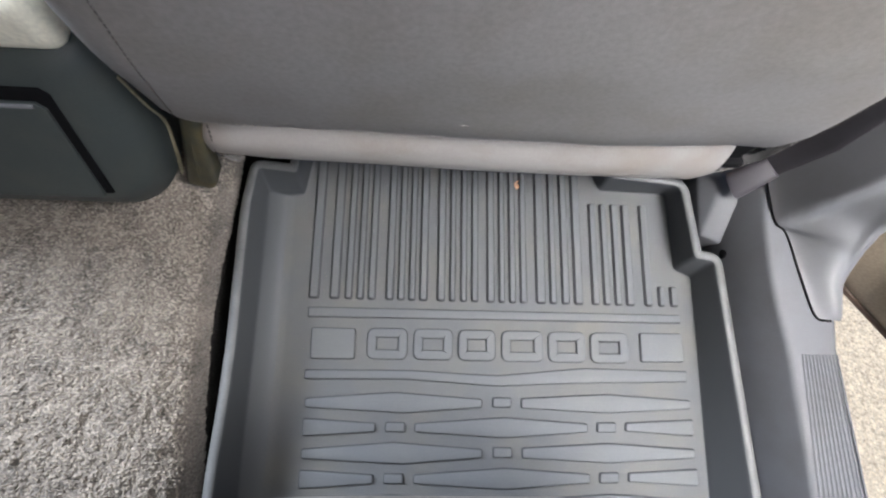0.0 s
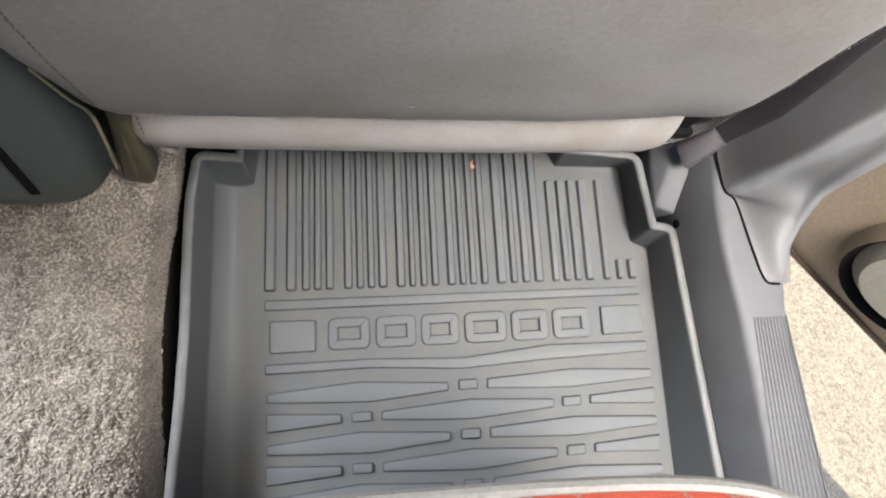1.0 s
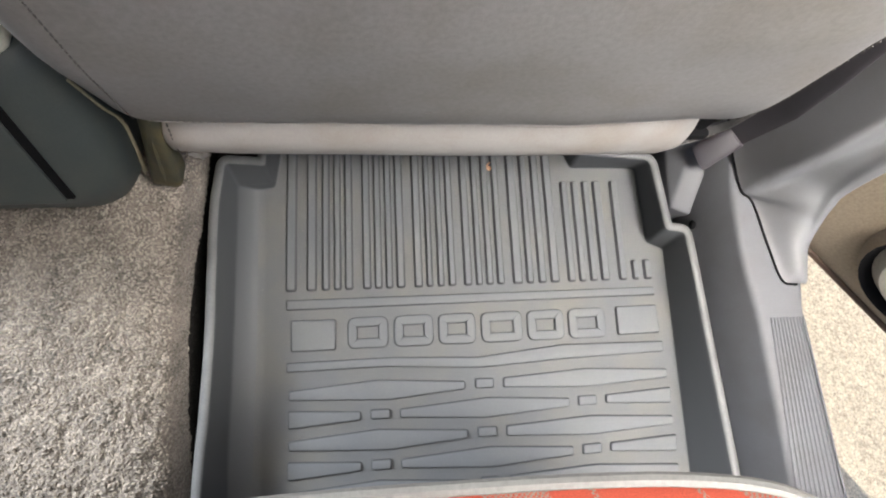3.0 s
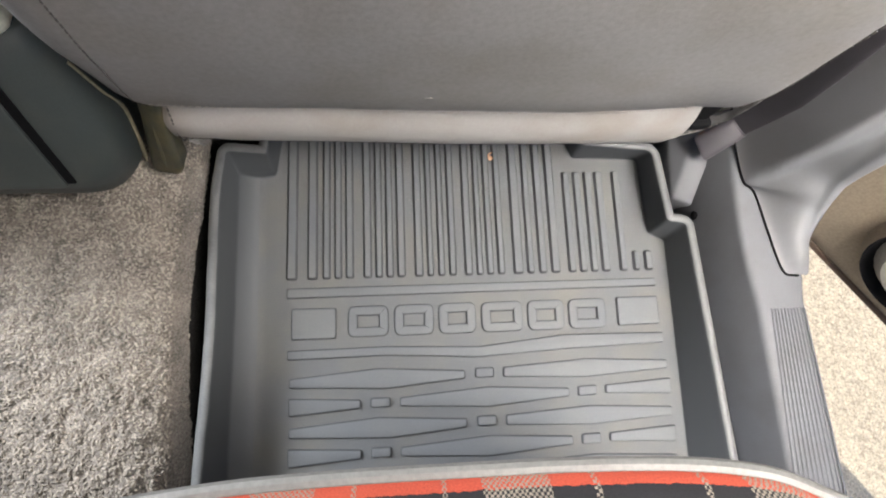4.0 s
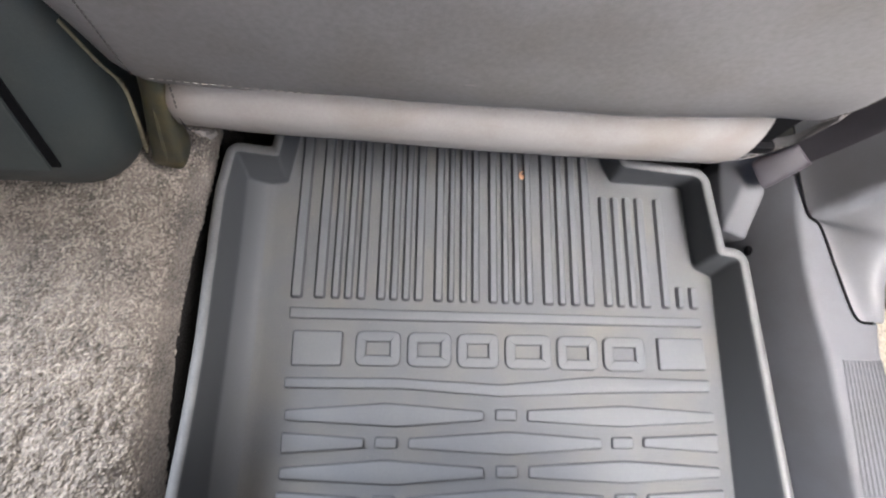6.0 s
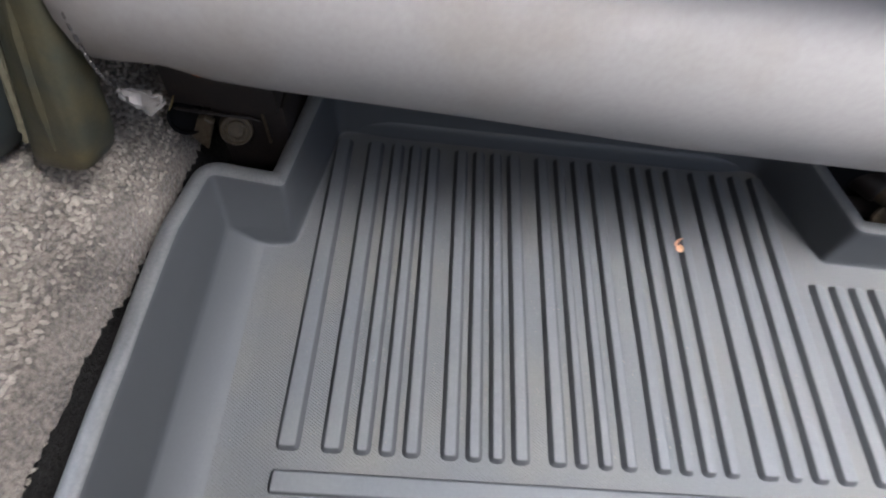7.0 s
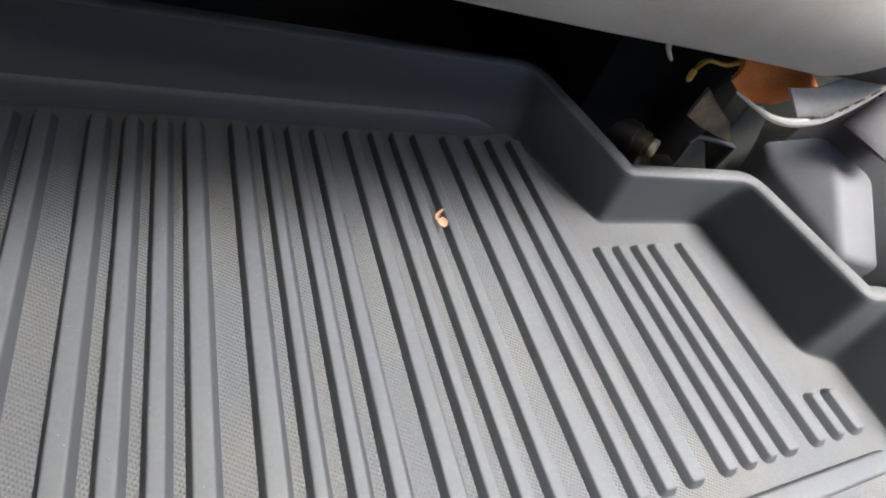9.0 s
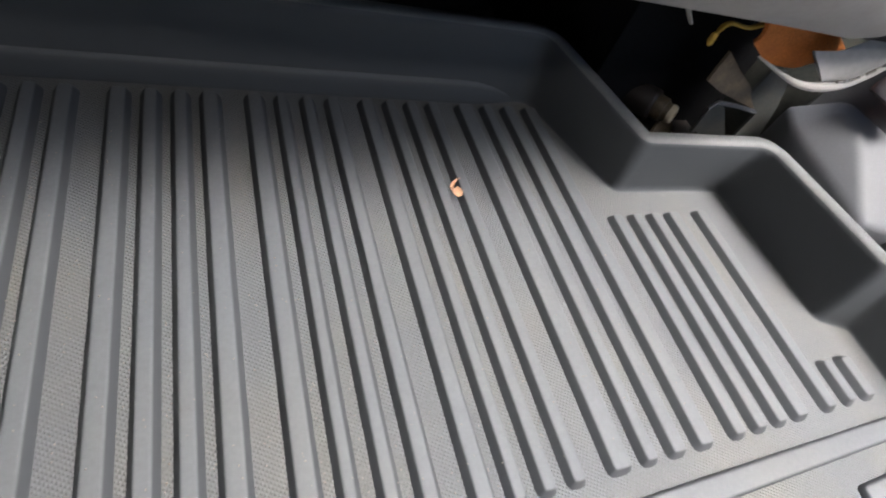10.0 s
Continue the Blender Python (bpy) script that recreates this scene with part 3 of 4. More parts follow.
            rings.append([(x, y, z0 + 0.0030 * math.sin(a)) for x, y in inset(core, -0.0014 * (1 - math.cos(a)))])
        part("raised_ring", loft(rings), RUBBER, mat)
    part("wave_bar", pad([(-0.1887, -0.0695), (-0.0904, -0.0685), (-0.0013, -0.0738), (0.0852, -0.0695), (0.1910, -0.0668), (0.1918, -0.0558), (0.0863, -0.0545), (-0.0009, -0.0630), (-0.0903, -0.0592), (-0.1889, -0.0601)], 0.002, z0, 0.0034, 0.0016), RUBBER, mat)
    # lozenges in alternating rows, each row a little apart from the next
    odd = [[(-0.1865, -0.0958), (-0.0912, -0.1000), (-0.0160, -0.0938), (-0.0158, -0.0856), (-0.1017, -0.0800), (-0.1866, -0.0868)],
           [(0.0218, -0.0940), (0.1062, -0.0978), (0.1922, -0.0928), (0.1930, -0.0841), (0.1077, -0.0792), (0.0222, -0.0842)],
           [(-0.0063, -0.0936), (0.0128, -0.0937), (0.0130, -0.0839), (-0.0060, -0.0838)]]
    even = [[(-0.1869, -0.1219), (-0.1180, -0.1172), (-0.1180, -0.1088), (-0.1872, -0.1049)],
            [(-0.0813, -0.1171), (0.0045, -0.1217), (0.0875, -0.1157), (0.0880, -0.1073), (0.0052, -0.1022), (-0.0812, -0.1086)],
            [(0.1245, -0.1144), (0.1930, -0.1182), (0.1945, -0.1021), (0.1252, -0.1060)],
            [(-0.1094, -0.1170), (-0.0900, -0.1173), (-0.0899, -0.1078), (-0.1093, -0.1076)],
            [(0.0962, -0.1158), (0.1155, -0.1155), (0.1162, -0.1056), (0.0968, -0.1060)]]
    for k in range(5):
        dy = -0.0458 * k
        for row, small in ((odd, 2), (even, 3)):
            for i, pts in enumerate(row):
                if min(p[1] for p in pts) + dy > -0.285:
                    part("small_pad" if i >= small else "wave_pad", pad([(x, y + dy) for x, y in pts], 0.0025, z0, 0.0032, 0.0016), RUBBER, mat)
    return mat


def build_sill_bump():
    """The moulded hump between the mat's edge and the sill, at the pillar's foot."""
    corners = {"A": (0.1970, 0.1345, 0.0455), "M": (0.2085, 0.1295, 0.0615), "B": (0.2083, 0.1150, 0.0610), "R": (0.2260, 0.1055, 0.0635), "C": (0.1972, 0.0760, 0.0405), "D": (0.2175, 0.0680, 0.0405), "S": (0.2290, 0.1400, 0.0610), "T": (0.2010, 0.1480, 0.050)}
    bm = bmesh.new()
    v = {k: bm.verts.new(p) for k, p in corners.items()}
    w = {k: bm.verts.new((corners[k][0] + (0.012 if k in "RSD" else 0.0), corners[k][1], -0.006)) for k in "ACDRST"}
    for face in ((v["A"], v["M"], v["B"], v["C"]), (v["C"], v["B"], v["R"], v["D"]), (v["M"], v["S"], v["R"], v["B"]), (v["A"], v["T"], v["S"], v["M"])):
        bm.faces.new(face)
    for p, q in ("AC", "CD", "DR", "RS", "ST", "TA"):
        bm.faces.new((v[p], v[q], w[q], w[p]))
    bmesh.ops.recalc_face_normals(bm, faces=bm.faces)
    bmesh.ops.bevel(bm, geom=[e for e in bm.edges if len(e.link_faces) == 2], offset=0.0030, segments=4, affect="EDGES", profile=0.5)
    return tagged(part("sill_hump", bm, TRIM, angle=50), "grey plastic hump at the foot of the pillar trim", "sill trim", kind="structure")


def build_sill_shade():
    """A dark sheet laid up the sill: shade under the seat put into its colour."""
    prof = [(0.2125, -0.004), (0.2145, 0.026), (0.2170, 0.046), (0.2270, 0.070), (0.2400, 0.0885)]
    rows = [[(x, y + 0.004 * noise.noise((x * 80, 3, 1)), z) for x, z in prof] for y in (0.150, 0.17, 0.20, 0.25, 0.35, 0.5)]
    ob = part("sill_shade", sheet(rows, 0.0015), material("sill_shade_dark", (0.055, 0.06, 0.054), 0.9, spots=(0.09, 0.085, 0.07), spot_amount=0.6, spot_scale=60))
    return tagged(ob, "dark grey-green sheet added as shade over the sill under the seat", "lining", kind="structure")


build_pillar()
build_sill_shade()
build_sill_bump()
build_mat()
# ---------------------------------------------------------------- front seat
def build_front_seat():
    seat = thing("front_seat", "back of a grey vinyl front seat with a rolled lower edge", "car seat")
    # backrest: stacked rounded sections
    rings = []
    levels = [(0.1875, 0.018), (0.1860, 0.012), (0.1867, 0.0075), (0.1890, 0.0045), (0.1930, 0.0022), (0.1985, 0.0010), (0.2000, 0.0014), (0.2015, 0.0004), (0.207, 0.0), (0.216, 0), (0.222, 0), (0.23, 0), (0.24, 0), (0.25, 0), (0.265, 0), (0.28, 0), (0.30, 0), (0.32, 0), (0.38, 0), (0.45, 0), (0.55, 0), (0.65, 0), (0.72, 0.005), (0.75, 0.03)]
    def cover_edges(z):
        return -0.268 + 0.02 * max(0, z - 0.45), 0.205 + 0.02 * min(1.0, max(0, z - 0.30) / 0.1)

    def cover_y(x, z):
        """The rear face of the backrest cover, slack and slightly wrinkled."""
        xl, xr = cover_edges(z)
        t = (x - xl) / (xr - xl)
        tilt = -0.010 * math.sin(min(1.0, (z - 0.17) / 0.25) * math.pi) - 0.10 * max(0, z - 0.40)
        slack = 0.0035 * noise.noise((x * 11, z * 16, 3)) + 0.0012 * noise.noise((x * 60, z * 45, 8)) * max(0.15, 1 - (z - 0.19) / 0.06)
        return 0.0975 + 0.005 * math.exp(-max(0.0, z - 0.187) / 0.012) + tilt + 0.026 * max(0, 1 - t / 0.07) ** 2 + 0.038 * max(0, 1 - (1 - t) / 0.11) ** 2 - 0.002 * (t - 0.5) + slack + 0.0045 * max(0.0, -x / 0.2) * max(0.0, 1 - (z - 0.186) / 0.03)
    def cover_drop(x, z):
        """How far the slack hem sags below its level."""
        near = max(0.0, 1 - (z - 0.186) / 0.06)
        return near * (0.0020 * noise.noise((x * 22, 0, 4)) - along([(-0.25, 0.0105), (-0.2, 0.0095), (-0.12, 0.0075), (0.0, 0.0040), (0.13, 0.0)], x))
    for z, d in levels:
        xl, xr = cover_edges(z)
        xl, xr = xl + d, xr - d
        n_rear, o = 57, []
        for k in range(n_rear):
            x = xl + (xr - xl) * k / (n_rear - 1)
            o.append((x, cover_y(x, z) + d, z + cover_drop(x, z)))
        yb = 0.21 - 0.10 * max(0, z - 0.40) - d
        o += [(xr + 0.002, o[-1][1] + 0.03, z), (xr, yb, z), (xl, yb, z), (xl - 0.004, o[0][1] + 0.03, z)]
        rings.append(o)
    part("backrest_cover", loft(rings, (True, True)), VINYL, seat, "smooth grey vinyl back panel with faint stains", angle=70)

    # lower roll
    rings = []
    ends = [(-0.257, 0.35), (-0.253, 0.75), (-0.245, 0.95), (-0.236, 0.98), (-0.228, 1), (-0.221, 1), (-0.213, 1), (-0.205, 1), (-0.19, 1), (-0.165, 1), (-0.15, 1), (-0.12, 1), (-0.04, 1.02), (0.04, 1.02), (0.10, 1), (0.142, 0.97), (0.159, 0.85), (0.167, 0.6), (0.170, 0.3)]
    for x, s in ends:
        cy, cz = 0.1332 + 0.011 * x, 0.1443 - 0.0736 * x
        o = []
        for k in range(24):
            a = 2 * math.pi * k / 24
            up = 0.190 - cz if math.sin(a) > 0 else 0.0425 - 0.0065 * min(1.0, max(0.0, (x + 0.04) / 0.15)) - 0.006 * math.exp(-((x + 0.225) / 0.014) ** 2)
            z = cz + up * s * math.sin(a)
            lean = 0.20 * (z - 0.125) * min(1.0, max(0.0, (-0.17 - x) / 0.05))
            o.append((x + lean, cy + 0.036 * s * math.cos(a), z))
        rings.append(o)
    part("lower_roll", loft(rings, (True, True)), VINYL_LIGHT, seat, "pale padded vinyl roll along the bottom", angle=70)
    # stitched seams
    def stitches(points, step=0.0036, size=0.00042):
        bm = bmesh.new()
        line = smooth_line(points, 40)
        pts = [line[0]]
        for p in line[1:]:
            if (p - pts[-1]).length >= step:
                pts.append(p)
        for a, b in zip(pts, pts[1:]):
            tube([a.lerp(b, 0.12), a.lerp(b, 0.72)], size, 5, bm)
        return bm
    def on_cover(pts):
        return [(x, cover_y(x, z - cover_drop(x, z)) - 0.0004, z) for x, z in pts]
    part("hem_stitching", stitches(on_cover([(-0.235, 0.2035), (-0.2176, 0.2029), (-0.2024, 0.2022), (-0.1822, 0.2011), (-0.1617, 0.1991), (-0.1395, 0.1955), (-0.1188, 0.1940), (-0.09, 0.1932), (-0.06, 0.1930), (-0.02, 0.1932), (0.04, 0.1940), (0.10, 0.1955), (0.13, 0.1965)]), 0.0045, 0.00034), THREAD_DULL, seat, "pale stitching along the hem")
    part("roll_stitching", stitches([(-0.232, 0.1055, 0.188), (-0.233, 0.0985, 0.172), (-0.236, 0.0970, 0.155), (-0.240, 0.1010, 0.135), (-0.245, 0.1100, 0.118)], 0.004, 0.0006), THREAD, seat, "dark stitching at the end of the roll")
    part("side_stitching", stitches(on_cover([(-0.243, 0.204), (-0.238, 0.229), (-0.234, 0.252), (-0.231, 0.276), (-0.229, 0.30), (-0.226, 0.335), (-0.225, 0.37)]), 0.0036, 0.00045), THREAD, seat, "stitched side seam")
    part("edge_stitching", stitches(on_cover([(0.166, 0.196), (0.170, 0.207), (0.172, 0.227), (0.172, 0.25), (0.172, 0.28), (0.176, 0.32), (0.18, 0.35)]), 0.0040, 0.0005), THREAD, seat, "stitched outer seam")
    # the slack cover under the roll's outer end, with its stitched hem
    hem = smooth_line([(0.130, 0.134, 0.083), (0.1479, 0.130, 0.0778), (0.1624, 0.130, 0.0744), (0.1764, 0.130, 0.074), (0.1916, 0.129, 0.0790), (0.2030, 0.1270, 0.0965), (0.2095, 0.1245, 0.124), (0.2085, 0.1210, 0.150), (0.2060, 0.1190, 0.172), (0.2030, 0.1180, 0.186)], 6)
    part("hem_strap", tube(hem, [min(0.0020, 0.0003 + 0.00009 * k, 0.0006 + 0.0002 * (len(hem) - 1 - k)) for k in range(len(hem))], 8, flat=1.3), VINYL_LIGHT, seat, "pale turned hem")
    edge = smooth_line([(0.1764, 0.131, 0.0755), (0.1916, 0.130, 0.0800), (0.2030, 0.1278, 0.0965), (0.2090, 0.1252, 0.124), (0.2078, 0.1216, 0.150), (0.2050, 0.1195, 0.172)], 8)
    inner = smooth_line([(0.1600, 0.1348, 0.088), (0.1760, 0.1345, 0.090), (0.1950, 0.1322, 0.104), (0.2055, 0.1268, 0.126), (0.2050, 0.1235, 0.150), (0.2022, 0.1212, 0.172)], 8)
    rows = [[h.lerp(q, t) + Vector((0.3, -0.8, -0.5)) * (0.005 * math.sin(math.pi * t) + 0.0012 * noise.noise((h.x * 90, t * 3, h.z * 90))) for h, q in zip(edge, inner)] for t in (0, 0.12, 0.24, 0.30, 0.45, 0.6, 0.8, 1)]
    flap = part("side_flap", sheet(rows, 0.0014), VINYL, seat, "slack grey vinyl flap with a stitched hem", angle=70)
    part("flap_stitching", stitches([p + Vector((0.0002, -0.0006, -0.0004)) for p in rows[3][4:28]], 0.0065, 0.0006), THREAD, flap, "dark stitching along the flap")
    part("side_bolster", loft([[(0.178, 0.145, 0.200), (0.192, 0.147, 0.200), (0.200, 0.20, 0.200), (0.17, 0.20, 0.200)], [(0.184, 0.140, 0.22), (0.200, 0.142, 0.22), (0.206, 0.20, 0.22), (0.17, 0.20, 0.22)], [(0.190, 0.135, 0.30), (0.206, 0.140, 0.30), (0.212, 0.20, 0.30), (0.19, 0.20, 0.30)], [(0.195, 0.12, 0.5), (0.215, 0.125, 0.5), (0.22, 0.19, 0.5), (0.19, 0.19, 0.5)]], (True, True)), SLEEVE, seat, "darker grey side of the seat")
    # black plate and box put in for the dark gap beside the roll
    part("gap_shade_plate", box(0.150, 0.203, 0.122, 0.20, 0.101, 0.112, 0.003), BLACK, seat, "black plate added as shade over the felt")
    part("gap_shade_box", box(0.150, 0.200, 0.128, 0.20, 0.100, 0.205, 0.004), BLACK, seat, "black box added as shade behind the flap")
    part("seat_pan", box(-0.225, 0.175, 0.175, 0.60, 0.125, 0.165, 0.006), STEEL, seat, "dark steel seat pan")
    part("cushion", box(-0.235, 0.225, 0.20, 0.66, 0.165, 0.30, 0.03, 3), VINYL, seat)
    top = smooth_line([(0.1384, 0.152, 0.0961), (0.161, 0.152, 0.0968), (0.1847, 0.15, 0.0914), (0.2094, 0.149, 0.0801), (0.2237, 0.149, 0.0744)], 5)
    low = smooth_line([(0.1436, 0.149, 0.0796), (0.159, 0.148, 0.0725), (0.1785, 0.147, 0.0715), (0.196, 0.148, 0.0766), (0.2165, 0.149, 0.0722)], 5)
    part("orange_felt", sheet([[a.lerp(b, t) + Vector((0, -0.004 * math.sin(math.pi * t), 0)) for a, b in zip(top, low)] for t in (0, 0.25, 0.5, 0.75, 1)], 0.002), ORANGE, seat, "scrap of orange felt under the cover")
    # another black box, put in where the space under the seat lies in shade
    part("under_seat_shade", box(0.104, 0.206, 0.182, 0.60, -0.006, 0.118, 0.004), BLACK, seat, "black box added as shade under the seat")
    top = smooth_line([(-0.246, 0.152, 0.110), (-0.234, 0.152, 0.112), (-0.218, 0.152, 0.112)], 5)
    low = smooth_line([(-0.2420, 0.150, 0.0955), (-0.2336, 0.149, 0.0915), (-0.2242, 0.150, 0.0983)], 5)
    part("orange_felt", sheet([[a.lerp(b, t) + Vector((0, -0.003 * math.sin(math.pi * t), 0)) for a, b in zip(top, low)] for t in (0, 0.3, 0.6, 0.85, 1)], 0.002), ORANGE, seat, "scrap of orange felt under the cover")
    rows = []
    for j in range(7):
        v = j / 6
        rows.append([Vector((-0.2425 + 0.0130 * u - 0.002 * v + 0.003 * v * u, 0.1085 + 0.004 * noise.noise((u * 3.1, v * 2.7, 2)), 0.1195 - 0.0030 * u - (0.004 + 0.008 * (1 - abs(2 * u - 0.9))) * v)) + Vector((0, 0.0016, 0.001)) * noise.noise((u * 9, v * 8, 6)) for u in (k / 9 for k in range(10))])
    part("torn_lining", sheet(rows, 0.0006), VINYL_LIGHT, seat, "crumpled scrap of pale lining", angle=25)
    yellow = material("yellow_strip", (0.50, 0.30, 0.05), 0.8)
    part("yellow_tag", tube(smooth_line([(0.1211, 0.151, 0.0754), (0.1195, 0.15, 0.0824), (0.1231, 0.15, 0.0865), (0.1354, 0.15, 0.0859), (0.1456, 0.151, 0.0893)], 5), [0.0006] + [0.0014] * 19 + [0.0008], 6, flat=0.5), yellow, seat, "frayed yellow fabric strip")
    part("white_tag", tube([(0.0944, 0.15, 0.0947), (0.0975, 0.15, 0.0888), (0.1011, 0.149, 0.0853)], 0.0019, 6, flat=0.4), THREAD_PALE, seat, "small pale tag")
    part("scuff", tube(on_cover([(-0.061, 0.2262), (-0.058, 0.2265), (-0.055, 0.2262)]), [0.0001, 0.0003, 0.0001], 6, flat=0.3), VINYL_LIGHT, seat, "short white scuff")
    return seat


def turned(profile, base, tip, segments=28):
    """A turned piece: (along the axis, radius) pairs from base towards tip."""
    base, tip = Vector(base), Vector(tip)
    d = (tip - base).normalized()
    u = d.orthogonal().normalized()
    v = d.cross(u)
    rings = [[base + d * h + (u * math.cos(a) + v * math.sin(a)) * r for a in (2 * math.pi * k / segments for k in range(segments))] for h, r in profile]
    return loft(rings, (True, True))


def build_rail_foot_outer():
    """The rail foot behind the mat: a dark collar with a round zinc bolt in it."""
    foot = thing("rail_foot", "black steel seat-rail foot with a zinc bolt behind the mat", "seat bracket", "seat rail feet")
    part("plate", box(0.128, 0.190, 0.170, 0.226, 0.002, 0.008, 0.0015), STEEL, foot)
    part("rail", box(0.140, 0.176, 0.195, 0.58, 0.008, 0.075, 0.003), STEEL, foot)
    base, tip = Vector((0.1428, 0.1780, 0.0240)), Vector((0.1510, 0.1640, 0.0265))
    part("collar", turned([(-0.010, 0.0085), (0.004, 0.0085), (0.0052, 0.0078), (0.0056, 0.0070)], base, tip), STEEL, foot, "dark collar")
    bolt = part("bolt", turned([(0.003, 0.0066), (0.0105, 0.0066), (0.0112, 0.0062), (0.0114, 0.0050), (0.0142, 0.0048), (0.0150, 0.0042), (0.0150, 0.0016), (0.0144, 0.0013)], base, tip), WASHER, foot, "dark shouldered bolt")
    part("bolt_head", turned([(0.0140, 0.0050), (0.0160, 0.0050), (0.0167, 0.0045), (0.0168, 0.0016), (0.0162, 0.0012)], base, tip), BOLT, bolt, "pale dull zinc bolt head")
    part("washer", turned([(0.0, 0.0098), (0.0016, 0.0098), (0.0022, 0.0090), (0.0024, 0.0068)], (0.1545, 0.1660, 0.0105), (0.1560, 0.1600, 0.0135)), WASHER, foot, "dusty bent washer")
    return foot


def build_rail_foot_inner():
    """The rail foot beside the carpet: a dark channel, an open socket, a gusset and a ringed bolt."""
    foot = thing("rail_foot", "dark brown steel seat-rail foot with a ringed bolt beside the carpet", "seat bracket", "seat rail feet")
    rail = [(-0.2575, 0.0668), (-0.2350, 0.0648), (-0.2070, 0.0640), (-0.2050, 0.0700), (-0.2050, 0.104), (-0.2110, 0.107), (-0.2520, 0.099), (-0.2570, 0.092)]
    part("rail", loft([[(x, y, z) for x, z in inset(rail, d)] for y, d in ((0.1530, 0.0012), (0.1545, 0.0), (0.55, 0.0))], (True, True)), STEEL, foot, angle=40)
    part("rail_lip", tube([(-0.2560, 0.1515, 0.0655), (-0.2450, 0.1510, 0.0650), (-0.2342, 0.1510, 0.0642), (-0.2200, 0.1520, 0.0625), (-0.2160, 0.153, 0.060)], [0.0008, 0.0011, 0.0011, 0.0010, 0.0006], 6), STEEL, foot, "turned lower lip")
    part("block", box(-0.2420, -0.2050, 0.1575, 0.30, -0.004, 0.066, 0.002), STEEL, foot, "dark block behind the bolt")
    part("socket", turned([(0.0, 0.0084), (0.004, 0.0084), (0.0046, 0.0078), (0.0040, 0.0070), (-0.012, 0.0066)], (-0.2530, 0.1530, 0.0585), (-0.2490, 0.1430, 0.0640)), BLACK, foot, "open black socket")
    plate = [(-0.2519, 0.0490), (-0.2462, 0.0405), (-0.2380, 0.0600), (-0.2412, 0.0634), (-0.2450, 0.0625)]
    part("gusset", loft([[(x, y, z) for x, z in inset(plate, d)] for y, d in ((0.1478, 0.0007), (0.1484, 0.0), (0.1512, 0.0))], (True, True)), WASHER, foot, "dusty steel gusset")
    base, tip = Vector((-0.2300, 0.1530, 0.0520)), Vector((-0.2190, 0.1300, 0.0660))
    washer = part("washer", turned([(-0.006, 0.0082), (0.0010, 0.0082), (0.0019, 0.0076), (0.0019, 0.0069), (0.0008, 0.0064)], base, tip), WASHER, foot, "brown flange ring")
    part("bolt", turned([(0.0, 0.0054), (0.0024, 0.0054), (0.0031, 0.0049), (0.0031, 0.0040), (0.0012, 0.0036), (0.0010, 0.0008)], base, tip), WASHER, washer, "brown bolt head with a round recess")
    part("post", box(-0.2165, -0.2150, 0.1560, 0.1572, 0.040, 0.064, 0.0004), WASHER, foot, "thin brown upright")
    part("flake", tube([(-0.2527, 0.1505, 0.0745), (-0.2550, 0.1500, 0.0700), (-0.2578, 0.1500, 0.0655)], [0.0006, 0.0013, 0.0009], 5, flat=0.4), material("yellow_flake", (0.36, 0.27, 0.12), 0.8), foot, "loose yellowish flake")
    return foot


def build_bracket_right():
    ob = thing("seat_bracket", "folded grey-brown steel seat bracket beside the sill", "seat bracket")
    rusty = material("bracket_rusty", (0.15, 0.115, 0.08), 0.6, spots=(0.26, 0.20, 0.12), spot_amount=0.7, spot_scale=160, grain_scale=900, grain=0.2)
    grey = material("bracket_grey", (0.075, 0.08, 0.078), 0.45, spots=(0.11, 0.10, 0.085), spot_amount=0.6, spot_scale=140, grain_scale=900, grain=0.15)
    part("upright", sheet([[(0.1493, 0.161, 0.052), (0.1502, 0.162, 0.0601), (0.1517, 0.163, 0.0671)], [(0.161, 0.159, 0.0473), (0.1641, 0.161, 0.0539), (0.1661, 0.162, 0.0585)], [(0.1763, 0.158, 0.0433), (0.1783, 0.159, 0.0479), (0.1804, 0.16, 0.0509)], [(0.1962, 0.157, 0.0384), (0.1905, 0.158, 0.0437), (0.1834, 0.159, 0.048)]], 0.0016), rusty, ob, "brown rusty web")
    part("tongue", sheet([[(0.1824, 0.159, 0.0474), (0.1835, 0.159, 0.062), (0.1927, 0.158, 0.0632), (0.1988, 0.157, 0.0584)], [(0.1952, 0.156, 0.0378), (0.1977, 0.1565, 0.0419), (0.2028, 0.156, 0.044), (0.2069, 0.156, 0.0421)], [(0.1895, 0.153, 0.0198), (0.1966, 0.153, 0.0209), (0.2047, 0.153, 0.0212), (0.2108, 0.153, 0.0204)]], 0.0016), grey, ob, "grey painted limb")
    part("flange", sheet([[(0.157, 0.154, 0.0248), (0.162, 0.155, 0.025), (0.1682, 0.156, 0.0212), (0.1864, 0.155, 0.0178)], [(0.1559, 0.154, 0.0411), (0.16, 0.155, 0.0427), (0.1682, 0.1555, 0.0405), (0.1865, 0.155, 0.0217)], [(0.159, 0.155, 0.0452), (0.1661, 0.156, 0.0444), (0.1824, 0.156, 0.0414), (0.1956, 0.156, 0.0383)]][:2], 0.0014), grey, ob, "grey lower flange")
    # paler tube along the fold carries its highlight as colour
    part("edge", tube([(0.156, 0.1535, 0.0406), (0.159, 0.1535, 0.0445), (0.1763, 0.1545, 0.042), (0.1957, 0.1555, 0.038)], 0.0012, 6), TRIM, ob, "folded edge with its highlight painted pale")
    return ob


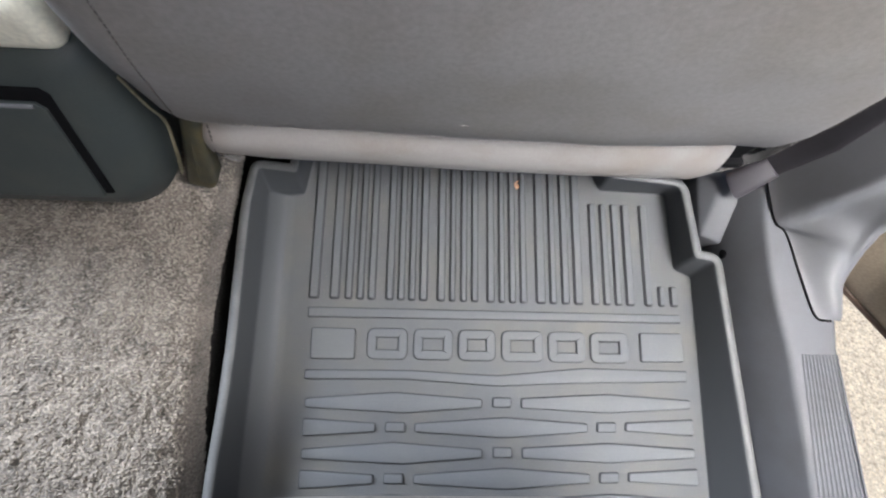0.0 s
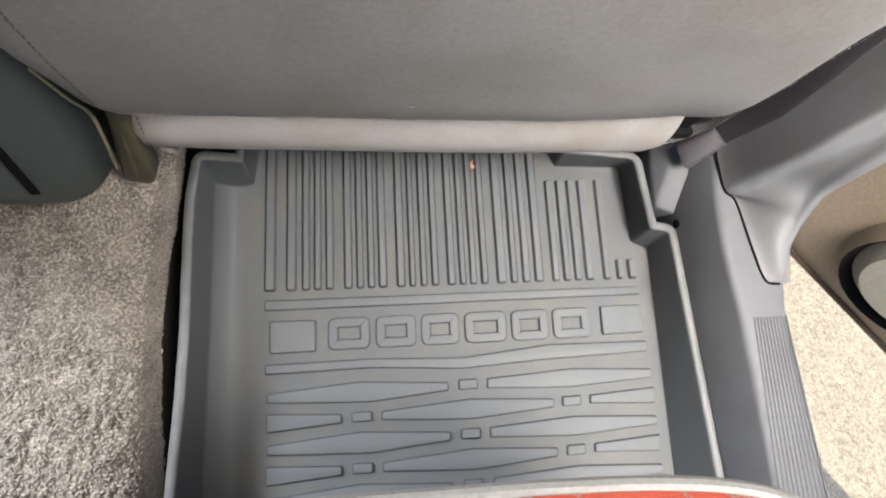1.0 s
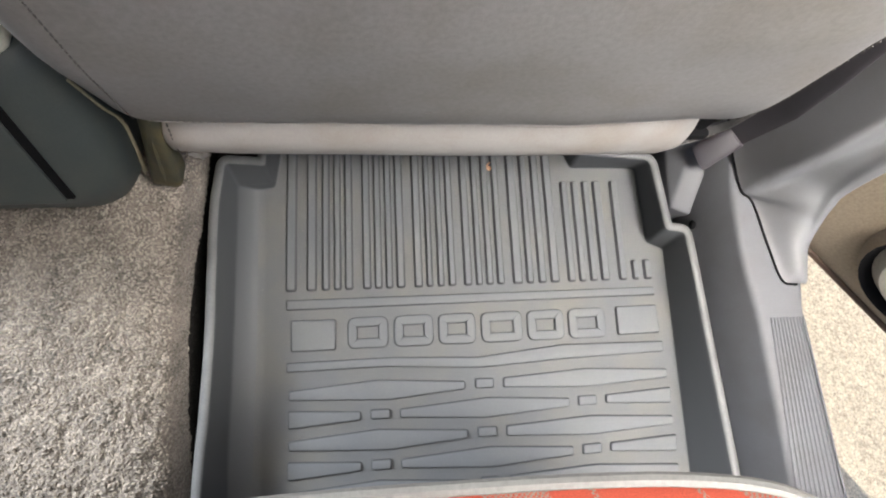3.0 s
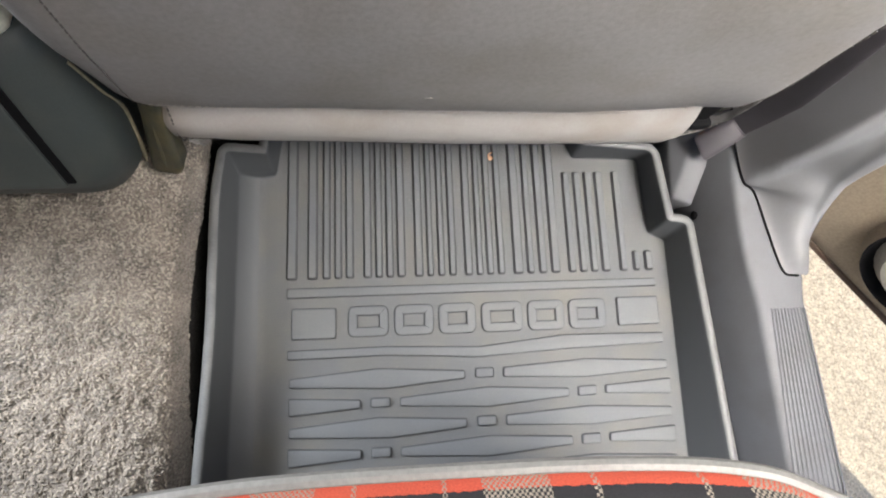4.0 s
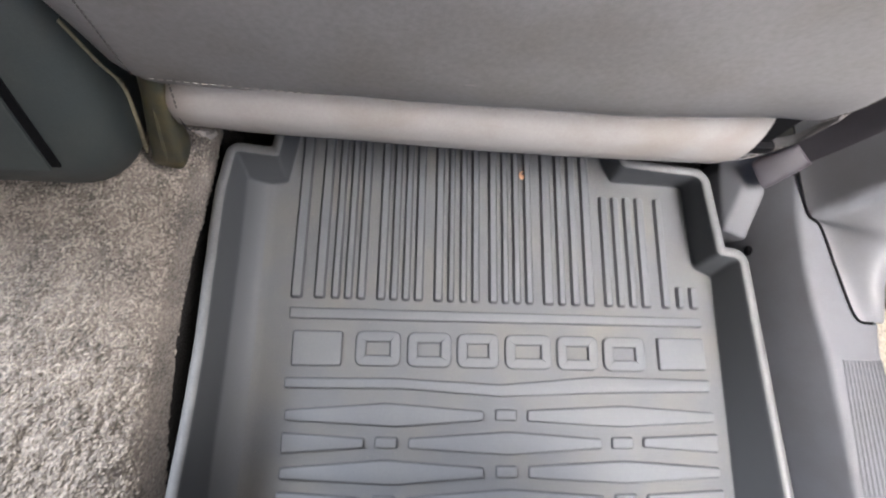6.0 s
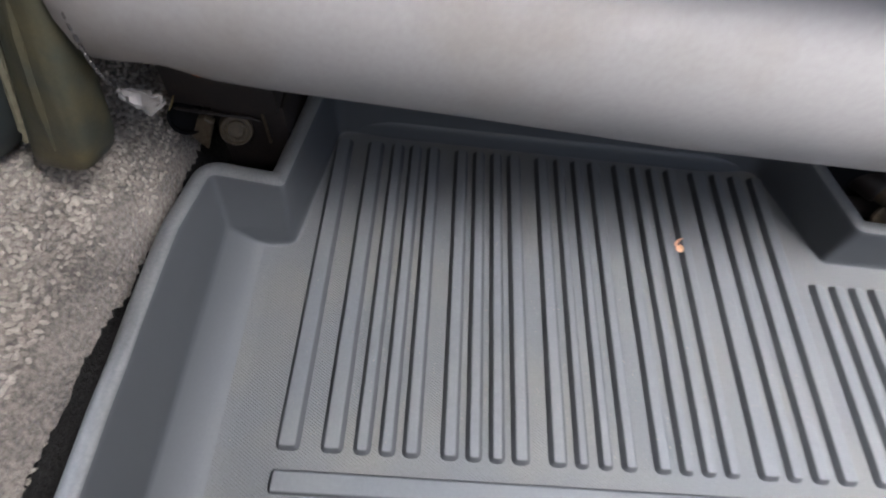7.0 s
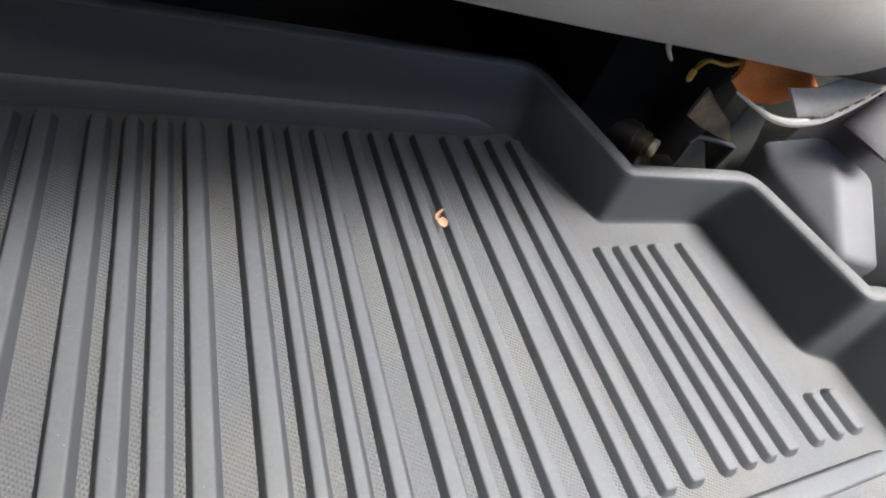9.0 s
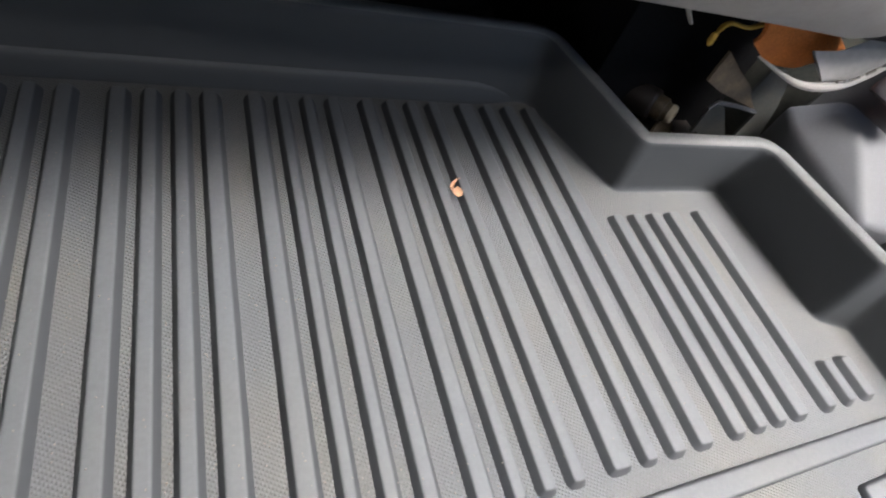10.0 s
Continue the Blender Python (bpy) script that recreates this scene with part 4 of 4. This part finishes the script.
def build_belt_sleeve():
    ob = thing("belt_sleeve", "grey-mauve plastic sleeve of the seat-belt anchor", "belt anchor")
    def band(stations, n=20):
        """A flat rounded band: stations of (left edge, right edge, half thickness)."""
        rings = []
        for left, right, thick in stations:
            c, w = (Vector(left) + Vector(right)) / 2, (Vector(right) - Vector(left)) / 2
            o = []
            for k in range(n):
                a = 2 * math.pi * k / n
                ca, sa = math.cos(a), math.sin(a)
                o.append(c + w * math.copysign(abs(ca) ** 0.6, ca) + Vector((-0.78, -0.52, 0.34)) * thick * math.copysign(abs(sa) ** 0.7, sa))
            rings.append(o)
        return loft(rings, (True, True))
    part("sleeve", band([((0.2115, 0.1270, 0.0755), (0.2185, 0.1065, 0.0735), 0.0030), ((0.2095, 0.1285, 0.0760), (0.2178, 0.1045, 0.0740), 0.0058), ((0.2110, 0.1295, 0.0785), (0.2215, 0.1055, 0.0765), 0.0072), ((0.2310, 0.1350, 0.0955), (0.2435, 0.1175, 0.0925), 0.0072), ((0.2345, 0.1362, 0.0985), (0.2468, 0.1195, 0.0955), 0.0060), ((0.2358, 0.1362, 0.0990), (0.2466, 0.1208, 0.0960), 0.0035)]), SLEEVE, ob, "worn sleeve")
    part("webbing", band([((0.2320, 0.1370, 0.0980), (0.2440, 0.1205, 0.0940), 0.0022), ((0.2370, 0.1400, 0.125), (0.2485, 0.1195, 0.122), 0.0022), ((0.2350, 0.1420, 0.160), (0.2500, 0.1172, 0.156), 0.0022), ((0.2300, 0.1440, 0.205), (0.2470, 0.1190, 0.200), 0.0022), ((0.2260, 0.1450, 0.245), (0.2430, 0.1220, 0.240), 0.0022), ((0.2230, 0.1460, 0.31), (0.2400, 0.1250, 0.30), 0.0022), ((0.2220, 0.158, 0.45), (0.2390, 0.136, 0.45), 0.0022)]), SLEEVE, ob, "grey belt webbing")
    return ob


# ---------------------------------------------------------------- console and hinge cover
def build_console():
    ob = thing("centre_console", "dark grey plastic rear end of the centre console", "console")
    rings = []
    for z, yr, xr in ((0.078, 0.100, -0.312), (0.080, 0.090, -0.302), (0.086, 0.081, -0.294), (0.094, 0.076, -0.289), (0.106, 0.0695, -0.284), (0.13, 0.0625, -0.278), (0.15, 0.0605, -0.274), (0.18, 0.0705, -0.270), (0.21, 0.0805, -0.267), (0.235, 0.0890, -0.264), (0.252, 0.0955, -0.263), (0.262, 0.102, -0.266), (0.266, 0.112, -0.274)):
        o = rounded([(-0.52, yr), (xr, yr), (xr, 0.175), (xr - 0.012, 0.181), (xr - 0.012, 0.60), (-0.52, 0.60)], [0.004, 0.040, 0.003, 0.002, 0.004, 0.004], 7)
        rings.append([(x, y, z) for x, y in o])
    part("housing", loft(rings, (True, True)), CONSOLE, ob, angle=40)
    part("armrest_lid", box(-0.50, -0.272, 0.101, 0.50, 0.262, 0.300, 0.013, 4), ARMREST, ob, "pale armrest lid, its sunlit look put into the colour")

    def on_face(x, s, out):
        """A place on the sloping rear face: s runs up it, out stands off it."""
        return (x, 0.0605 + 0.0301 * s - 0.948 * out, 0.150 + 0.090 * s + 0.317 * out)
    gap = [(-0.50, 0.03), (-0.3030, 0.05), (-0.2975, 1.0), (-0.3015, 1.05), (-0.50, 1.05)]
    bm = loft([[on_face(x, s, -0.004) for x, s in gap], [on_face(x, s, 0.0012) for x, s in gap]], (True, True))
    part("panel_gap", bm, BLACK, ob, "black shadow gap")
    pan = [(-0.50, 0.02), (-0.3085, 0.04), (-0.3035, 0.90), (-0.3075, 0.955), (-0.50, 0.955)]
    bm = loft([[on_face(x, s, 0.000) for x, s in pan], [on_face(x, s, 0.003) for x, s in pan], [on_face(x + (0.002 if x < -0.4 else -0.002), s * 0.98 + 0.008, 0.0042) for x, s in pan]], (False, True))
    bead = material("beige_edge", (0.34, 0.31, 0.21), 0.7, spots=(0.16, 0.15, 0.10), spot_amount=0.8, spot_scale=120)
    part("edge_bead", tube(smooth_line([(-0.2860, 0.1010, 0.094), (-0.2831, 0.1037, 0.1039), (-0.2768, 0.1110, 0.1364), (-0.2723, 0.1160, 0.1631), (-0.2688, 0.1108, 0.1936), (-0.2676, 0.1090, 0.2321)], 6), [0.0010] * 4 + [0.0020] * 16 + [0.0012] * 11, 8), bead, ob, "beige edging")
    panel = part("ashtray_panel", bm, CONSOLE, ob, "flat dark grey flap")
    # pale tube that paints the highlight along the panel's top edge
    part("panel_edge", tube([on_face(-0.50, 0.94, 0.0042), on_face(-0.40, 0.94, 0.0042), on_face(-0.3085, 0.94, 0.0042)], 0.0014, 6), TRIM_PALE, panel, "pale top edge, a painted highlight")
    return ob


def build_hinge_cover():
    ob = thing("hinge_cover", "olive-grey plastic cover of the seat hinge", "hinge cover")
    rings = []
    for k, (x, y, z, w, t) in enumerate(((-0.2440, 0.1150, 0.187, 0.0070, 0.006), (-0.2455, 0.1135, 0.182, 0.0095, 0.008), (-0.2485, 0.1105, 0.167, 0.0102, 0.0088), (-0.2580, 0.1050, 0.130, 0.0128, 0.0105), (-0.2665, 0.1020, 0.098, 0.0152, 0.012), (-0.2695, 0.1015, 0.091, 0.0150, 0.0115), (-0.271, 0.101, 0.088, 0.012, 0.009))):
        o = rounded([(-w, -t), (w, -t), (w, t), (-w, t)], 0.007, 4)
        rings.append([(x + 0.95 * u, y + v - 0.25 * u, z + 0.22 * u - 0.3 * v) for u, v in o])
    bm = loft(rings, (True, True))
    part("shell", bm, OLIVE, ob, angle=60)
    part("ridge", tube([(-0.2500, 0.1025, 0.166), (-0.2545, 0.0985, 0.148), (-0.2600, 0.0945, 0.125), (-0.2650, 0.0908, 0.104)], [0.0008, 0.0024, 0.0026, 0.0010], 8), OLIVE, ob, "paler moulded ridge")
    return ob


# ---------------------------------------------------------------- rear bench
def plaid_material():
    """Woven tartan: red, black and cream bands crossing at right angles."""
    m = material("plaid_cloth", (0.5, 0.07, 0.04), 0.95, bump=0.6, bump_scale=1600, depth=0.0006)
    nt = m.node_tree
    b = nt.nodes["Principled BSDF"]
    uv = nt.nodes.new("ShaderNodeUVMap")
    sep = nt.nodes.new("ShaderNodeSeparateXYZ")
    # yarns that wander a little
    wob = nt.nodes.new("ShaderNodeTexNoise")
    wob.inputs["Scale"].default_value, wob.inputs["Detail"].default_value = 420, 3
    nt.links.new(uv.outputs[0], wob.inputs["Vector"])
    off = nt.nodes.new("ShaderNodeVectorMath")
    off.operation = "MULTIPLY_ADD"
    off.inputs[1].default_value, off.inputs[2].default_value = (0.0016, 0.0016, 0), (-0.0008, -0.0008, 0)
    nt.links.new(wob.outputs["Color"], off.inputs[0])
    moved = nt.nodes.new("ShaderNodeVectorMath")
    nt.links.new(uv.outputs[0], moved.inputs[0])
    nt.links.new(off.outputs[0], moved.inputs[1])
    nt.links.new(moved.outputs[0], sep.inputs[0])
    RED, BLK, CRM, WHT = (0.37, 0.055, 0.028, 1), (0.010, 0.0095, 0.012, 1), (0.21, 0.185, 0.15, 1), (1, 1, 1, 1)
    NIL = (0, 0, 0, 1)

    def bands(axis, offset, period, stops):
        a = nt.nodes.new("ShaderNodeMath")
        a.operation = "ADD"
        a.inputs[1].default_value = offset
        nt.links.new(sep.outputs[axis], a.inputs[0])
        d = nt.nodes.new("ShaderNodeMath")
        d.operation = "DIVIDE"
        d.inputs[1].default_value = period
        nt.links.new(a.outputs[0], d.inputs[0])
        fr = nt.nodes.new("ShaderNodeMath")
        fr.operation = "FRACT"
        nt.links.new(d.outputs[0], fr.inputs[0])
        r = nt.nodes.new("ShaderNodeValToRGB")
        r.color_ramp.interpolation = "CONSTANT"
        els = r.color_ramp.elements
        els[0].position, els[0].color = stops[0]
        els[1].position, els[1].color = stops[1]
        for p, c in stops[2:]:
            e = els.new(p)
            e.color = c
        nt.links.new(fr.outputs[0], r.inputs[0])
        return r.outputs[0]

    def blend(fac, a, b):
        mx = nt.nodes.new("ShaderNodeMix")
        mx.data_type = "RGBA"
        nt.links.new(fac, mx.inputs[0])
        nt.links.new(a, mx.inputs[6])
        nt.links.new(b, mx.inputs[7])
        return mx.outputs[2]
    cols = [(0.0, CRM), (0.27, BLK), (0.43, CRM), (0.455, BLK), (0.825, CRM), (0.85, BLK)]
    warp = bands(0, 0.152 + 1.12, 0.112, cols)
    dark = bands(0, 0.152 + 1.12, 0.112, [(p, NIL if c == CRM else WHT) for p, c in cols])
    rows = [(0.0, RED), (0.23, BLK), (0.39, CRM), (0.52, BLK), (0.64, RED), (0.90, BLK)]
    weft = bands(1, 0.0, 0.040, rows)
    red = bands(1, 0.0, 0.040, [(p, WHT if c == RED else NIL) for p, c in rows])
    both = nt.nodes.new("ShaderNodeMath")
    both.operation = "MULTIPLY"
    nt.links.new(dark, both.inputs[0])
    nt.links.new(red, both.inputs[1])
    warp = blend(both.outputs[0], warp, weft)
    ck = nt.nodes.new("ShaderNodeTexChecker")
    ck.inputs["Scale"].default_value = 820
    nt.links.new(moved.outputs[0], ck.inputs["Vector"])
    cloth = blend(ck.outputs["Fac"], weft, warp)
    wear = nt.nodes.new("ShaderNodeTexNoise")
    wear.inputs["Scale"].default_value = 1300
    wear.inputs["Detail"].default_value = 4
    nt.links.new(uv.outputs[0], wear.inputs["Vector"])
    amount = nt.nodes.new("ShaderNodeMapRange")
    amount.inputs["To Min"].default_value, amount.inputs["To Max"].default_value = 0.25, 1.75
    nt.links.new(wear.outputs["Fac"], amount.inputs["Value"])
    mul = nt.nodes.new("ShaderNodeVectorMath")
    mul.operation = "SCALE"
    nt.links.new(cloth, mul.inputs[0])
    nt.links.new(amount.outputs[0], mul.inputs["Scale"])
    nt.links.new(mul.outputs[0], b.inputs["Base Color"])
    return m


def build_rear_seat():
    ob = thing("rear_bench", "rear bench with red, black and cream plaid cloth and grey piping", "car seat")
    plaid = plaid_material()
    edge = [(-0.42, -0.175), (-0.32, -0.145), (-0.249, -0.1295), (-0.205, -0.1240), (-0.158, -0.1195), (-0.109, -0.1180), (-0.059, -0.1180), (-0.006, -0.1185), (0.049, -0.1210), (0.091, -0.1270), (0.118, -0.1375), (0.150, -0.155), (0.175, -0.19)]
    line = smooth_line([(x, y, 0.272) for x, y in edge], 6)
    part("piping", tube(line, 0.0042, 10), PIPING, ob, "grey vinyl piping")
    rows = []
    for j in range(14):
        t = j / 13
        row = []
        for p in line:
            back = -0.60
            y = p.y - 0.001 + (back - p.y) * t * t
            z = 0.272 + 0.022 * min(1.0, 4 * t) ** 0.6
            row.append((p.x * (1 - 0.02 * t), y, z))
        rows.append(row)
    bm = sheet(rows)
    layer = bm.loops.layers.uv.new("UVMap")
    bm.verts.ensure_lookup_table()
    bm.verts.index_update()
    n = len(line)
    for f in bm.faces:
        for lp in f.loops:
            j, i = divmod(lp.vert.index, n)
            lp[layer].uv = (lp.vert.co.x + 0.006 * math.sin(i * 0.2), max(0.0, line[i].y - lp.vert.co.y + 0.004 * (j > 0)))
    part("cushion_top", bm, plaid, ob, "plaid woven cloth top", angle=180)
    rows = []
    for t, dz, dy in ((0, 0, 0.001), (0.2, -0.02, 0.000), (0.5, -0.06, -0.025), (0.8, -0.13, -0.09), (1, -0.23, -0.16)):
        rows.append([(p.x, p.y + dy - 0.003, 0.270 + dz) for p in line])
    part("cushion_front", sheet(rows), PIPING, ob, "grey vinyl front edge", angle=180)
    # side bolster beyond the cloth
    part("side_panel", sheet([[(0.102, -0.1335, 0.2735), (0.120, -0.1405, 0.272), (0.150, -0.158, 0.270), (0.175, -0.19, 0.268)], [(0.110, -0.19, 0.298), (0.132, -0.20, 0.297), (0.160, -0.21, 0.283), (0.182, -0.23, 0.265)], [(0.12, -0.40, 0.31), (0.15, -0.40, 0.305), (0.18, -0.40, 0.29), (0.20, -0.40, 0.25)]], 0.0015), PIPING, ob, "grey vinyl side of the bench")
    part("bench_back", box(-0.95, 0.24, -0.88, -0.66, 0.20, 0.85, 0.03), PIPING, ob)
    return ob


# ---------------------------------------------------------------- open door and small things
def build_door():
    door = thing("car_door", "open rear door with a tan inner panel and a round speaker", "car door")
    P, D, N = Vector((0.393, 0.036, 0)), Vector((0.634, -0.773, 0)), Vector((-0.773, -0.634, 0))

    def at(s, z, out=0.0):
        return P + D * s + N * out + Vector((0, 0, z))
    rows = []
    for s in [-0.06 + 0.04 * k for k in range(22)]:
        rows.append([at(s, -0.02, -0.035), at(s, -0.022, -0.004), at(s, -0.016, 0.0), at(s, 0.0, 0.001), at(s, 0.05, -0.004), at(s, 0.12, -0.01), at(s, 0.2, -0.012), at(s, 0.35, 0.0), at(s, 0.5, 0.02), at(s, 0.55, -0.01), at(s, 0.55, -0.06), at(s, 0.2, -0.07), at(s, 0.02, -0.04), at(s, -0.03, -0.034)])
    part("inner_panel", sheet(rows), DOOR_TAN, door, "tan vinyl inner panel", angle=60)

    seal = material("brown_seal", (0.10, 0.062, 0.040), 0.6, spots=(0.06, 0.04, 0.028), spot_amount=0.5, spot_scale=60)
    part("door_seal", tube([at(-0.06 + 0.06 * k, -0.020 + 0.0006 * noise.noise((k, 3, 1)), -0.002) for k in range(15)], 0.006, 8, flat=0.8), seal, door, "brown rubber seal along the bottom")
    def disc(name, r0, r1, o0, o1, mat, label, cap):
        bm = bmesh.new()
        rings = []
        for r, o in ((r0, o0), (r1, o1)):
            rings.append([at(0.080 + r * math.cos(a), 0.078 + r * math.sin(a), o) for a in (2 * math.pi * k / 32 for k in range(32))])
        part(name, loft(rings, (False, cap)), mat, door, label)
    disc("speaker_ring", 0.086, 0.074, -0.012, 0.010, DOOR_TAN, "raised tan speaker surround", False)
    disc("speaker_gap", 0.074, 0.066, 0.010, 0.000, BLACK, "dark speaker recess", True)
    disc("speaker_cover", 0.066, 0.054, 0.000, 0.012, SPEAKER_PALE, "pale speaker cover", True)
    return door


def build_leaf():
    leaf = thing("leaf_scrap", "small curled tan scrap of dry leaf lying on the mat", "leaf")
    c = Vector((0.0210, 0.1360, 0.0036))

    def flake(name, line, width, lift):
        rows = []
        for k, (x, y) in enumerate(line):
            w = width * (1 - abs(2 * k / (len(line) - 1) - 1) ** 3 * 0.45)
            rows.append([c + Vector((x + w * u, y + 0.3 * w * u, lift * k / (len(line) - 1) + 0.0009 * u * u)) for u in (-1, -0.3, 0.4, 1)])
        part(name, sheet(rows, 0.00025), LEAF, leaf)
    flake("blade", [(0.0010, -0.0046), (0.0006, -0.0032), (0.0000, -0.0016), (-0.0004, -0.0002)], 0.0024, 0.0008)
    flake("curl", [(-0.0016, -0.0004), (-0.0012, 0.0010), (0.0000, 0.0024), (0.0018, 0.0034)], 0.0011, 0.0026)
    return leaf


def build_grit():
    """Crumbs and dust caught in the grooves of the mat."""
    rng = random.Random(11)
    vs, fs = [], []
    grooves = [(a + b) / 2 for a, b in zip(RIB_MIDDLES[:16], RIB_MIDDLES[1:17])]
    for _ in range(1100):
        if rng.random() < 0.25:
            x, y, z = rng.choice(RIB_MIDDLES[:21]) + rng.gauss(0, 0.0012), rng.uniform(0.014, 0.18), 0.0034
        elif rng.random() < 0.7:
            x, y, z = rng.choice(grooves) + rng.gauss(0, 0.0008), rng.uniform(0.012, 0.185), 0.0001
        else:
            x, y, z = rng.uniform(-0.22, 0.18), rng.uniform(-0.16, 0.19), 0.0004
        r = rng.uniform(0.00012, 0.00034)
        k = len(vs)
        vs += [(x - r, y, z), (x + r * 0.8, y - r, z), (x + r * 0.5, y + r, z), (x, y, z + r * 1.2)]
        fs += [(k, k + 1, k + 3), (k + 1, k + 2, k + 3), (k + 2, k, k + 3)]
    me = bpy.data.meshes.new("grit")
    me.from_pydata(vs, [], fs)
    me.materials.append(material("dusty_grit", (0.24, 0.21, 0.17), 0.95, spots=(0.40, 0.37, 0.32), spot_amount=0.8, spot_scale=900))
    return tagged(new("grit", me), "pale dust and crumbs caught in the mat's grooves", "dirt", kind="stuff")


build_front_seat()
build_rail_foot_outer()
build_rail_foot_inner()
build_bracket_right()
build_belt_sleeve()
build_console()
build_hinge_cover()
build_rear_seat()
build_door()
build_leaf()
build_grit()
